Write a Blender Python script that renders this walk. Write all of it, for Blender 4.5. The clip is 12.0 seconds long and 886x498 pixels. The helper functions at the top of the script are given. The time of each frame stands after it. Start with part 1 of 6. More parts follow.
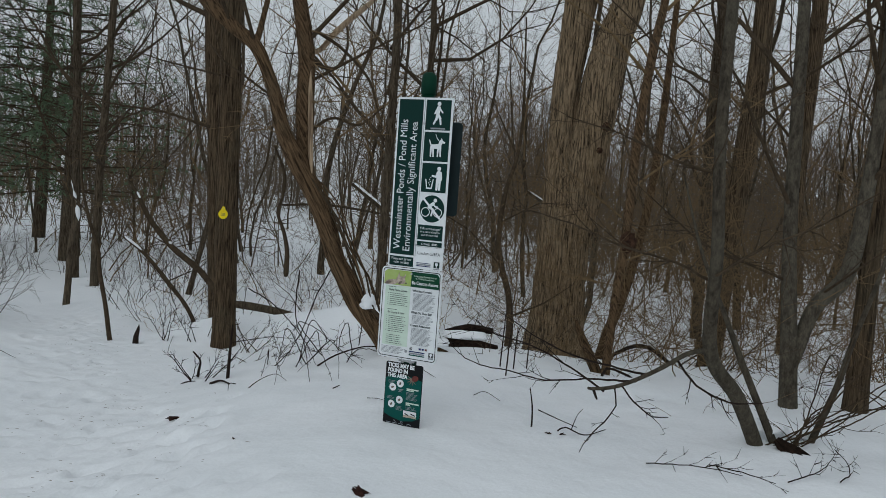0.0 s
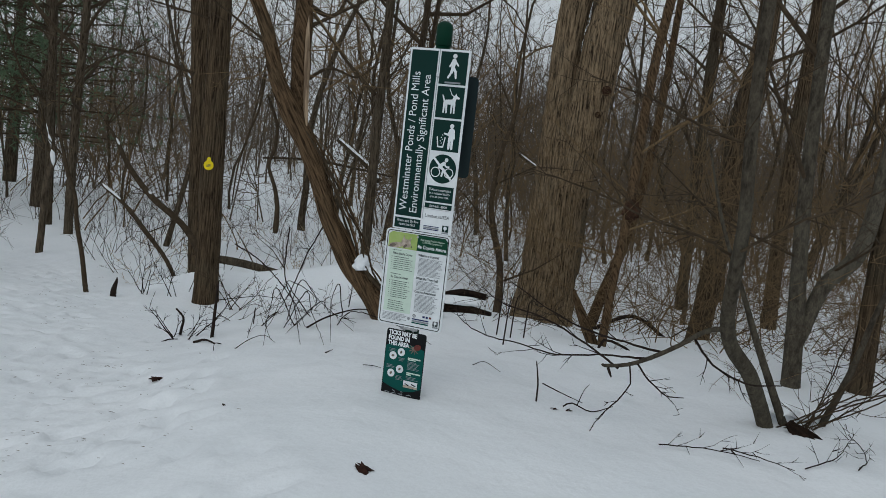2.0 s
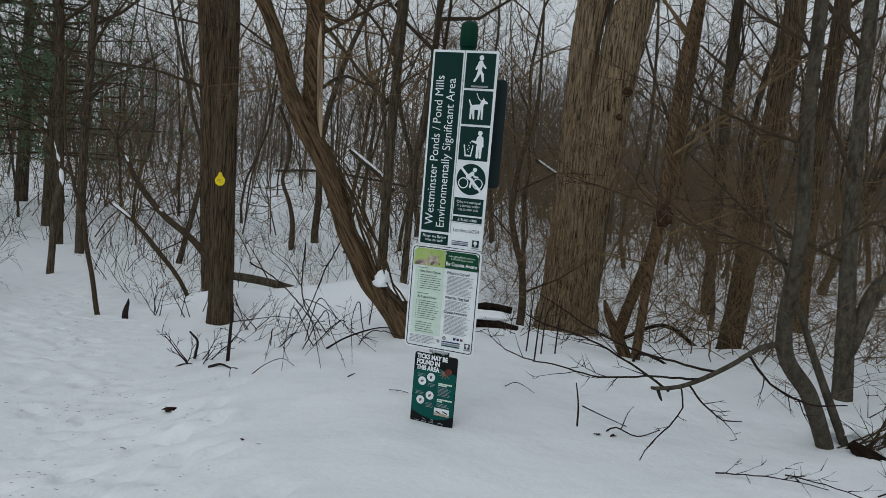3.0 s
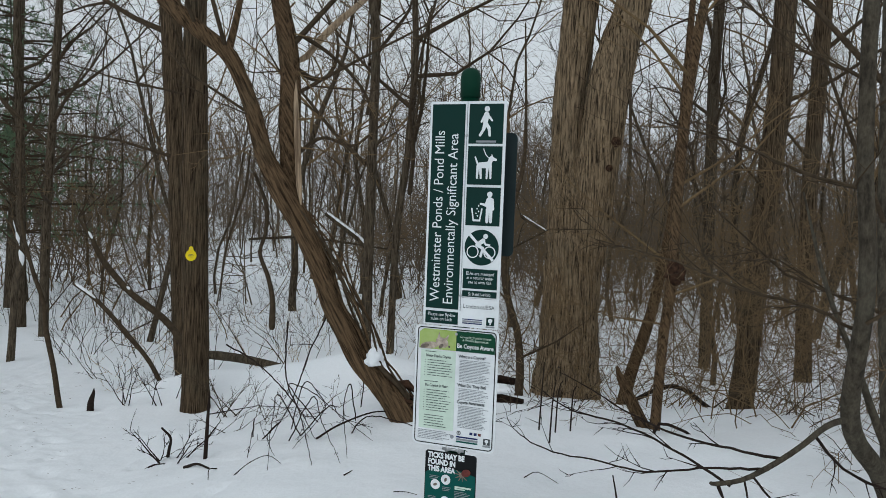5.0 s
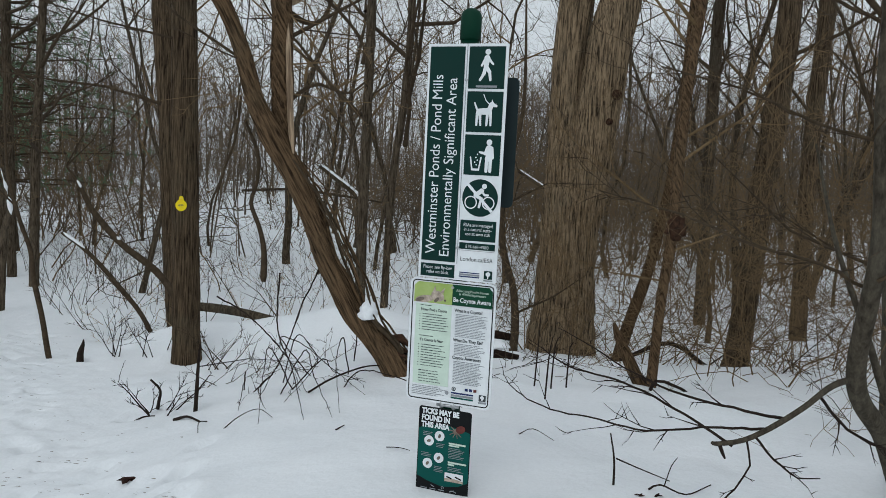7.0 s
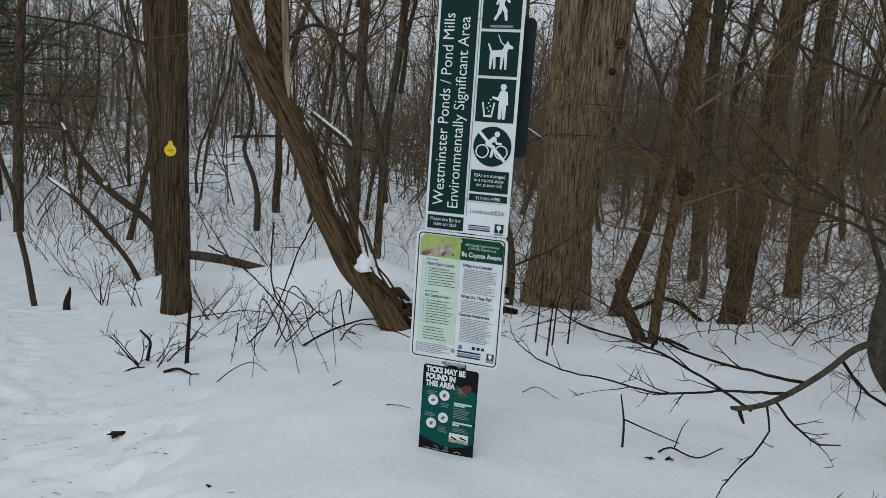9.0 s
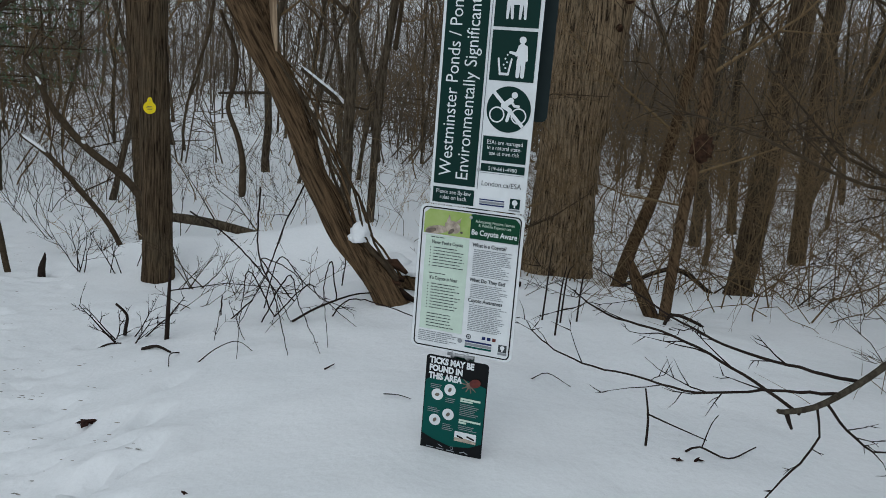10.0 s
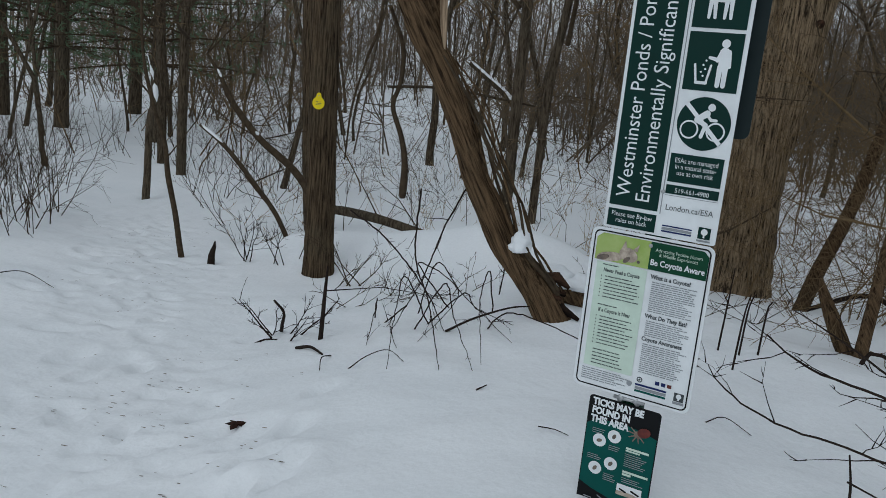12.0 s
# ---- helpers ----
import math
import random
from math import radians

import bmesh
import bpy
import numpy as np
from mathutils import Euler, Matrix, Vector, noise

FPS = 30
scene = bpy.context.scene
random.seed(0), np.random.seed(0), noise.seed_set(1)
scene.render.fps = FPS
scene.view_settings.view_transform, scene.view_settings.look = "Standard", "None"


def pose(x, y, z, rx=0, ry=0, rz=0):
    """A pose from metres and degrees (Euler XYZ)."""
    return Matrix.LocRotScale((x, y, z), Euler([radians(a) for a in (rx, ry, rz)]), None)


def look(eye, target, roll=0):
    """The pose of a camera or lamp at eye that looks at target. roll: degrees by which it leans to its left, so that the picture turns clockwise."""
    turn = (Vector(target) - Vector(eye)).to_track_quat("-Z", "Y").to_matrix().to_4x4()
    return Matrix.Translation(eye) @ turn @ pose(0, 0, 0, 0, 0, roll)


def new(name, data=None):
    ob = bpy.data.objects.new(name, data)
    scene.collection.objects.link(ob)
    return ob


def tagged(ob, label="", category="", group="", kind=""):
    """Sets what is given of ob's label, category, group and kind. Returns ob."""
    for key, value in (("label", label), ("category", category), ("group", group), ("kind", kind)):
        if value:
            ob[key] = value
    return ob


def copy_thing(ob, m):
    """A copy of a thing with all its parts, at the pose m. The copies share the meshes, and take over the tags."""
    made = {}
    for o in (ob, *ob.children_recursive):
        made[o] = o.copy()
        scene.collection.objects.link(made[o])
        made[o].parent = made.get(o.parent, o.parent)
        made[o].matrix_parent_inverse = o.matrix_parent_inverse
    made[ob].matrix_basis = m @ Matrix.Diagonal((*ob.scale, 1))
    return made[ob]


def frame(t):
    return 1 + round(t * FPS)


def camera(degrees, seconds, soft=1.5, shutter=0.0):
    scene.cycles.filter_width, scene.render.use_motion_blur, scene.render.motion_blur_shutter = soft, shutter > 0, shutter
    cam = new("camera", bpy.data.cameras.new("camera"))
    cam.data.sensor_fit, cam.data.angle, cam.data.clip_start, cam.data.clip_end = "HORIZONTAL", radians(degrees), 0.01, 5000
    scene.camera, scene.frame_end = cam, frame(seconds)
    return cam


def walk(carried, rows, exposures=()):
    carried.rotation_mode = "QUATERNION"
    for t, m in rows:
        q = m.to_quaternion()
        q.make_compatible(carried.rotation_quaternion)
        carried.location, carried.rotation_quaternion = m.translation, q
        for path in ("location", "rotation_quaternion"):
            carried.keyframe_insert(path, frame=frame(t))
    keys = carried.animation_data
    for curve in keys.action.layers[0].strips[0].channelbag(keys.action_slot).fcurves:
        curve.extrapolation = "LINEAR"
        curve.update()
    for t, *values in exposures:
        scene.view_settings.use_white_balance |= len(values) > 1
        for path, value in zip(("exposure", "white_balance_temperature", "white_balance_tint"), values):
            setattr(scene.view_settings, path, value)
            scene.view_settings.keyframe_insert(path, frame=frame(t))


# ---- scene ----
cam = camera(56.8, 12.0, soft=0.6)
PATH = [
    (0, (0.178, -0.192, 1.246), (0.08, 1.803, 1.138), 4.5),
    (0.5, (0.174, -0.159, 1.243), (0.096, 1.835, 1.115), 4.8),
    (1, (0.097, -0.096, 1.232), (0.124, 1.898, 1.075), 9.0),
    (1.5, (0.023, -0.063, 1.227), (0.019, 1.929, 1.043), 9.6),
    (2, (-0.001, 0.051, 1.231), (-0.029, 2.041, 1.032), 6.8),
    (2.5, (-0.06, 0.189, 1.237), (-0.113, 2.179, 1.046), 5.7),
    (4.5, (-0.17, 0.762, 1.239), (-0.191, 2.755, 1.068), 3.3),
    (5, (-0.245, 0.848, 1.276), (-0.253, 2.848, 1.233), 2.5),
    (5.5, (-0.237, 0.904, 1.274), (-0.246, 2.904, 1.239), 2.1),
    (6, (-0.215, 0.941, 1.262), (-0.215, 2.94, 1.214), 1.7),
    (6.5, (-0.222, 0.963, 1.254), (-0.213, 2.96, 1.14), 1.6),
    (7, (-0.251, 0.974, 1.253), (-0.241, 2.969, 1.102), 3.2),
    (8.8, (-0.33, 1.047, 1.23), (-0.286, 3.036, 1.021), 4.5),
    (9, (-0.323, 1.143, 1.237), (-0.277, 3.124, 0.969), 4.2),
    (9.5, (-0.34, 1.327, 1.233), (-0.284, 3.296, 0.884), 4.4),
    (10, (-0.371, 1.513, 1.242), (-0.296, 3.478, 0.877), 4.8),
    (10.5, (-0.367, 1.678, 1.238), (-0.298, 3.63, 0.808), 7.1),
    (11, (-0.376, 1.787, 1.255), (-0.485, 3.723, 0.766), 6.3),
    (11.5, (-0.423, 1.779, 1.286), (-0.71, 3.699, 0.805), 5.6),
    (12, (-0.41, 1.787, 1.279), (-0.715, 3.72, 0.864), 5.8),
]
walk(cam, [(t, look(eye, target, roll)) for t, eye, target, roll in PATH], [(0, -0.65, 6000, 5), (2.5, -0.63, 6000, 5), (4.5, -0.55, 6000, 5), (5.0, -0.31, 6000, 5), (5.5, -0.26, 6050, 5), (7, -0.30, 6000, 5), (9.5, -0.52, 5950, 5), (12, -0.65, 5850, 5)])


# ---- world, sun, exposure ----
world = bpy.data.worlds.new("overcast_sky")
scene.world = world
world.use_nodes = True
wn = world.node_tree.nodes
wl = world.node_tree.links
sky = wn.new("ShaderNodeTexSky")
sky.sky_type = "NISHITA"
sky.sun_disc = False
sky.sun_elevation, sky.sun_rotation = radians(32), radians(200)
sky.air_density, sky.dust_density, sky.ozone_density = 1.0, 6.0, 1.0
grey = wn.new("ShaderNodeHueSaturation")
grey.inputs["Saturation"].default_value = 0.22
wl.new(sky.outputs["Color"], grey.inputs["Color"])
cloud = wn.new("ShaderNodeMix")
cloud.data_type = "RGBA"
cloud.inputs["Factor"].default_value = 0.8
cloud.inputs["B"].default_value = (9.0, 9.1, 9.25, 1)
wl.new(grey.outputs["Color"], cloud.inputs["A"])
wl.new(cloud.outputs["Result"], wn["Background"].inputs["Color"])
wn["Background"].inputs["Strength"].default_value = 0.10

sun = new("sun", bpy.data.lights.new("sun", "SUN"))
sun.data.energy, sun.data.angle, sun.data.color = 0.5, radians(60), (1.0, 0.96, 0.91)
sun.matrix_world = look((0, 0, 30), (5.4, 14.7, 19.5))


# ---- materials ----
def material(name, rough=0.8, metal=0.0, spec=0.5):
    m = bpy.data.materials.new(name)
    m.use_nodes = True
    b = m.node_tree.nodes["Principled BSDF"]
    b.inputs["Roughness"].default_value = rough
    b.inputs["Metallic"].default_value = metal
    b.inputs["Specular IOR Level"].default_value = spec
    return m, m.node_tree.nodes, m.node_tree.links, b


def ramp(nodes, links, source, stops):
    r = nodes.new("ShaderNodeValToRGB")
    e = r.color_ramp.elements
    while len(e) < len(stops):
        e.new(0.5)
    for el, (at, col) in zip(e, stops):
        el.position, el.color = at, (*col, 1)
    links.new(source, r.inputs["Fac"])
    return r.outputs["Color"]


def noise_node(nodes, links, vector, scale, detail=4.0, rough=0.6, kind="FBM"):
    n = nodes.new("ShaderNodeTexNoise")
    n.noise_type = kind
    n.inputs["Scale"].default_value = scale
    n.inputs["Detail"].default_value = detail
    n.inputs["Roughness"].default_value = rough
    links.new(vector, n.inputs["Vector"])
    return n.outputs["Fac"]


def mixed(nodes, links, a, b, fac, blend="MIX"):
    m = nodes.new("ShaderNodeMix")
    m.data_type, m.blend_type = "RGBA", blend
    for value, socket in ((a, m.inputs["A"]), (b, m.inputs["B"]), (fac, m.inputs["Factor"])):
        if isinstance(value, (tuple, float, int)):
            socket.default_value = (*value, 1) if isinstance(value, tuple) else value
        else:
            links.new(value, socket)
    return m.outputs["Result"]


def bark(name, ridge, furrow, moss, across=26.0, along=3.2, bump=0.7, moss_amount=0.35, tilt=0):
    """Furrowed bark: long streaks up the stem, blotches of grey and green lichen."""
    m, n, l, b = material(name, 0.95, 0.0, 0.08)
    co = n.new("ShaderNodeTexCoord")
    mp = n.new("ShaderNodeMapping")
    mp.inputs["Scale"].default_value = (across, across, along)
    lean = n.new("ShaderNodeMapping")
    lean.inputs["Rotation"].default_value = (0, radians(tilt), 0)
    l.new(co.outputs["Object"], lean.inputs["Vector"])
    l.new(lean.outputs["Vector"], mp.inputs["Vector"])
    streak = noise_node(n, l, mp.outputs["Vector"], 1.0, 5.0, 0.62)
    fine = noise_node(n, l, mp.outputs["Vector"], 3.7, 3.0, 0.6)
    blotch = noise_node(n, l, co.outputs["Object"], 2.3, 4.0, 0.65)
    info = n.new("ShaderNodeObjectInfo")
    colour = ramp(n, l, streak, [(0.37, furrow), (0.475, tuple((a + c) / 2 for a, c in zip(ridge, furrow))), (0.60, ridge)])
    patch = ramp(n, l, blotch, [(0.50, (0, 0, 0)), (0.70, (moss_amount,) * 3)])
    colour = mixed(n, l, colour, moss, patch)
    tone = ramp(n, l, fine, [(0.3, (0.72, 0.72, 0.72)), (0.7, (1.15, 1.15, 1.15))])
    colour = mixed(n, l, colour, tone, 1.0, "MULTIPLY")
    each = ramp(n, l, info.outputs["Random"], [(0.0, (0.82, 0.80, 0.78)), (1.0, (1.12, 1.12, 1.12))])
    colour = mixed(n, l, colour, each, 1.0, "MULTIPLY")
    l.new(colour, b.inputs["Base Color"])
    bp = n.new("ShaderNodeBump")
    bp.inputs["Strength"].default_value, bp.inputs["Distance"].default_value = bump, 0.02
    l.new(streak, bp.inputs["Height"])
    l.new(bp.outputs["Normal"], b.inputs["Normal"])
    return m


def mottled(name, colour, other, scale=40.0, rough=0.7, spec=0.06, bump=0.0):
    m, n, l, b = material(name, rough, 0.0, spec)
    co = n.new("ShaderNodeTexCoord")
    a = noise_node(n, l, co.outputs["Object"], scale, 4.0)
    c = noise_node(n, l, co.outputs["Object"], scale * 0.13, 3.0)
    col = ramp(n, l, a, [(0.35, colour), (0.7, other)])
    tone = ramp(n, l, c, [(0.3, (0.86, 0.86, 0.86)), (0.7, (1.08, 1.08, 1.08))])
    l.new(mixed(n, l, col, tone, 1.0, "MULTIPLY"), b.inputs["Base Color"])
    if bump:
        bp = n.new("ShaderNodeBump")
        bp.inputs["Strength"].default_value, bp.inputs["Distance"].default_value = bump, 0.01
        l.new(a, bp.inputs["Height"])
        l.new(bp.outputs["Normal"], b.inputs["Normal"])
    return m


def snow_material():
    m, n, l, b = material("snow", 0.75, 0.0, 0.2)
    co = n.new("ShaderNodeTexCoord")
    big = noise_node(n, l, co.outputs["Object"], 0.9, 4.0)
    grain = noise_node(n, l, co.outputs["Object"], 55.0, 4.0, 0.7)
    crust = noise_node(n, l, co.outputs["Object"], 7.0, 5.0, 0.55)
    col = ramp(n, l, big, [(0.3, (0.80, 0.825, 0.85)), (0.7, (0.87, 0.885, 0.905))])
    tone = ramp(n, l, grain, [(0.3, (0.95, 0.95, 0.95)), (0.6, (1, 1, 1))])
    l.new(mixed(n, l, col, tone, 1.0, "MULTIPLY"), b.inputs["Base Color"])
    add = n.new("ShaderNodeMath")
    add.operation = "MULTIPLY_ADD"
    add.inputs[1].default_value = 0.12
    l.new(grain, add.inputs[0])
    l.new(crust, add.inputs[2])
    bp = n.new("ShaderNodeBump")
    bp.inputs["Strength"].default_value, bp.inputs["Distance"].default_value = 0.45, 0.03
    l.new(add.outputs["Value"], bp.inputs["Height"])
    l.new(bp.outputs["Normal"], b.inputs["Normal"])
    return m


def paint(name, colour, rough=0.5, dirt=0.12):
    """Printed sheet metal with faint smears."""
    m, n, l, b = material(name, rough, 0.0, 0.14)
    co = n.new("ShaderNodeTexCoord")
    a = noise_node(n, l, co.outputs["Object"], 9.0, 6.0, 0.7)
    lo = tuple(c * (1 - dirt) for c in colour)
    l.new(ramp(n, l, a, [(0.35, lo), (0.6, colour)]), b.inputs["Base Color"])
    r = ramp(n, l, a, [(0.3, (rough * 0.8,) * 3), (0.7, (rough * 1.35,) * 3)])
    l.new(r, b.inputs["Roughness"])
    return m


SNOW = snow_material()
BARK_BROWN = bark("furrowed_brown_bark", (0.125, 0.091, 0.056), (0.018, 0.012, 0.008), (0.096, 0.087, 0.060), 75, 4, 1.0)
BARK_LEAN = bark("ropy_brown_bark", (0.150, 0.098, 0.055), (0.026, 0.017, 0.010), (0.090, 0.078, 0.050), 85, 4.5, 1.0, 0.25, 30)
BARK_BIG = bark("deep_furrowed_grey_brown_bark", (0.290, 0.215, 0.135), (0.024, 0.017, 0.011), (0.165, 0.140, 0.098), 60, 3.5, 1.0)
BARK_GREY = bark("smooth_grey_green_bark", (0.092, 0.080, 0.060), (0.040, 0.034, 0.026), (0.110, 0.103, 0.080), 30, 14.0, 0.4, 0.6)
BARK_FAR = bark("grey_brown_bark", (0.105, 0.083, 0.058), (0.028, 0.021, 0.014), (0.079, 0.076, 0.056), 45, 7.0, 0.6)
TWIG = mottled("dark_brown_twig_bark", (0.042, 0.031, 0.021), (0.082, 0.060, 0.038), 25, 0.85)
TWIG_RED = mottled("russet_twig_bark", (0.125, 0.085, 0.044), (0.200, 0.140, 0.076), 25, 0.85)
TWIG_BLACK = mottled("wet_black_brown_bark", (0.017, 0.012, 0.010), (0.033, 0.024, 0.019), 30, 0.75)
TWIG_FAR = mottled("grey_brown_distant_twigs", (0.100, 0.080, 0.058), (0.155, 0.125, 0.092), 3, 0.9)
STRAW = mottled("dead_straw_stalk", (0.30, 0.22, 0.13), (0.42, 0.32, 0.20), 30, 0.9)
PALE_WOOD = bark("weathered_bare_wood", (0.40, 0.30, 0.20), (0.17, 0.12, 0.08), (0.30, 0.26, 0.20), 40, 2.5, 0.5)
ROT = mottled("rotten_heartwood", (0.022, 0.014, 0.010), (0.085, 0.046, 0.029), 28, 0.95, 0.05, 0.9)
ROT_DARK = mottled("wet_rotten_wood", (0.008, 0.006, 0.005), (0.032, 0.020, 0.014), 34, 0.95, 0.05, 0.9)
NEEDLE = mottled("dark_pine_needles", (0.075, 0.115, 0.068), (0.14, 0.19, 0.11), 6, 0.7)
LEAF = mottled("dead_leaf_brown", (0.016, 0.010, 0.009), (0.05, 0.022, 0.016), 60, 0.8)
GRIT = mottled("wet_soil_and_leaf_grit", (0.14, 0.12, 0.10), (0.36, 0.33, 0.29), 60, 0.9)
P_WHITE = paint("printed_white", (0.74, 0.77, 0.79))
P_GREEN = paint("printed_dark_green", (0.003, 0.027, 0.022), 0.5)
P_POST = paint("post_green_enamel", (0.002, 0.032, 0.017), 0.5)
P_HEADER = paint("printed_leaf_green", (0.007, 0.056, 0.027), 0.5)
P_PALE = paint("printed_pale_green", (0.58, 0.70, 0.60))
P_TEAL = paint("printed_teal", (0.004, 0.075, 0.064), 0.5)
P_BLACK = paint("printed_black", (0.006, 0.007, 0.008), 0.5)
P_INK = paint("printed_grey_ink", (0.06, 0.07, 0.075), 0.4)
P_GREYINK = paint("printed_light_grey_ink", (0.27, 0.29, 0.31), 0.4)
P_PHOTO = mottled("printed_meadow_green", (0.30, 0.42, 0.09), (0.42, 0.52, 0.18), 14, 0.4, 0.4)
P_FUR = mottled("printed_tan_grey", (0.26, 0.21, 0.17), (0.55, 0.47, 0.38), 60, 0.4, 0.4)
P_FURDARK = mottled("printed_brown_grey", (0.08, 0.065, 0.055), (0.22, 0.17, 0.13), 60, 0.4, 0.4)
P_RED = mottled("printed_dark_red", (0.080, 0.011, 0.009), (0.150, 0.028, 0.018), 50, 0.35, 0.4)
P_BLUE = paint("printed_navy", (0.015, 0.025, 0.11))
P_YELLOW = paint("marker_yellow", (0.80, 0.62, 0.01), 0.45)
P_BACK = paint("dark_sign_back", (0.021, 0.032, 0.034), 0.4)
STEEL = material("galvanised_steel", 0.45, 1.0)[0]
STEEL.node_tree.nodes["Principled BSDF"].inputs["Base Color"].default_value = (0.45, 0.46, 0.47, 1)


# ---- mesh building ----
class Acc:
    """Vertices and faces gathered for one mesh."""

    def __init__(self):
        self.v, self.f, self.q, self.count = [], [], [], 0

    def add(self, verts, faces):
        self.v.append(np.asarray(verts, float))
        self.f.extend(tuple(i + self.count for i in face) for face in faces)
        self.count += len(verts)

    def add_quads(self, verts, quads):
        self.v.append(verts)
        self.q.append(quads + self.count)
        self.count += len(verts)

    def mesh(self, name, mat, smooth=True):
        me = bpy.data.meshes.new(name)
        v = np.concatenate(self.v)
        quads = np.concatenate(self.q).ravel() if self.q else np.zeros(0, int)
        nq = len(quads) // 4
        sizes = np.r_[np.full(nq, 4), [len(f) for f in self.f]].astype(np.int32)
        loops = np.r_[quads, [i for f in self.f for i in f]].astype(np.int32)
        me.vertices.add(len(v))
        me.vertices.foreach_set("co", v.astype(np.float32).ravel())
        me.loops.add(len(loops))
        me.loops.foreach_set("vertex_index", loops)
        me.polygons.add(len(sizes))
        me.polygons.foreach_set("loop_start", np.r_[0, np.cumsum(sizes)[:-1]].astype(np.int32))
        me.polygons.foreach_set("use_smooth", np.full(len(sizes), smooth))
        me.materials.append(mat)
        me.update(calc_edges=True)
        me.validate()
        return me


def linked(name, me, parent=None, label=""):
    ob = new(name, me)
    if parent is not None:
        ob.parent = parent
    if label:
        ob["label"] = label
    return ob


RING_FACES = {}


def ring_faces(k, n, cap):
    key = (k, n, cap)
    if key not in RING_FACES:
        faces = [(i * n + j, i * n + (j + 1) % n, (i + 1) * n + (j + 1) % n, (i + 1) * n + j) for i in range(k - 1) for j in range(n)]
        if cap:
            faces += [tuple(range(n - 1, -1, -1)), tuple((k - 1) * n + j for j in range(n))]
        RING_FACES[key] = faces
    return RING_FACES[key]


def cross3(a, b):
    return np.stack([a[:, 1] * b[:, 2] - a[:, 2] * b[:, 1], a[:, 2] * b[:, 0] - a[:, 0] * b[:, 2], a[:, 0] * b[:, 1] - a[:, 1] * b[:, 0]], 1)


QUADS = {}


def tube(acc, pts, radii, n=5, cap=False, shape=None):
    """A tube round a line of points; shape(angles, i) scales the radius round ring i."""
    p = np.asarray(pts, float)
    r = np.asarray(radii, float)
    t = np.empty_like(p)
    t[1:-1], t[0], t[-1] = p[2:] - p[:-2], p[1] - p[0], p[-1] - p[-2]
    t /= np.sqrt((t * t).sum(1))[:, None] + 1e-9
    mean = p[-1] - p[0]
    ref = np.array([[1.0, 0, 0]]) if abs(mean[0]) < 0.7 * math.sqrt(mean @ mean) else np.array([[0, 1.0, 0]])
    u = cross3(t, cross3(np.repeat(ref, len(t), 0), t))
    u /= np.sqrt((u * u).sum(1))[:, None] + 1e-9
    w = cross3(t, u)
    a = np.arange(n) * 2 * np.pi / n
    rr = r[:, None] * np.ones(n)
    if shape is not None:
        rr = rr * shape(p, a)
    ring = p[:, None] + rr[..., None] * (np.cos(a)[None, :, None] * u[:, None] + np.sin(a)[None, :, None] * w[:, None])
    if cap:
        acc.add(ring.reshape(-1, 3), ring_faces(len(p), n, cap))
    else:
        key = (len(p), n)
        if key not in QUADS:
            QUADS[key] = np.array(ring_faces(len(p), n, False))
        acc.add_quads(ring.reshape(-1, 3), QUADS[key])


def curve_points(ctrl, step):
    """A smooth line through control points (x, y, z, radius)."""
    c = np.asarray(ctrl, float)
    c = np.vstack([2 * c[0] - c[1], c, 2 * c[-1] - c[-2]])
    out = []
    for i in range(1, len(c) - 2):
        a, b, d, e = c[i - 1 : i + 3]
        k = max(2, int(np.linalg.norm(d[:3] - b[:3]) / step))
        for s in np.arange(k) / k:
            out.append(0.5 * (2 * b + (d - a) * s + (2 * a - 5 * b + 4 * d - e) * s**2 + (3 * b - a - 3 * d + e) * s**3))
    out.append(c[-2])
    return np.array(out)


def furrows(depth, ridges, seed, flare=0.0, base=0.0):
    """Relief of bark round a stem: ridges that wander and merge, and a flare of roots at the foot."""

    def shape(p, a):
        out = np.ones((len(p), len(a)))
        for i, q in enumerate(p):
            s = q[2]
            foot = flare * math.exp(-max(0.0, s - base) / 0.16)
            for j, ang in enumerate(a):
                c, d = math.cos(ang), math.sin(ang)
                k = ridges / 6.3
                v = noise.noise(Vector((c * k + seed, d * k, s * 2.2)))
                v2 = noise.noise(Vector((c * k * 1.9, d * k * 1.9 + seed, s * 9.0)))
                big = noise.noise(Vector((c * 0.9, d * 0.9 + seed, s * 0.8)))
                out[i, j] = 1 + depth * (1.2 * abs(v) - 0.4 + 0.5 * v2) + 0.05 * big + foot * (1 + 0.6 * math.sin(5 * ang + seed))
        return out

    return shape


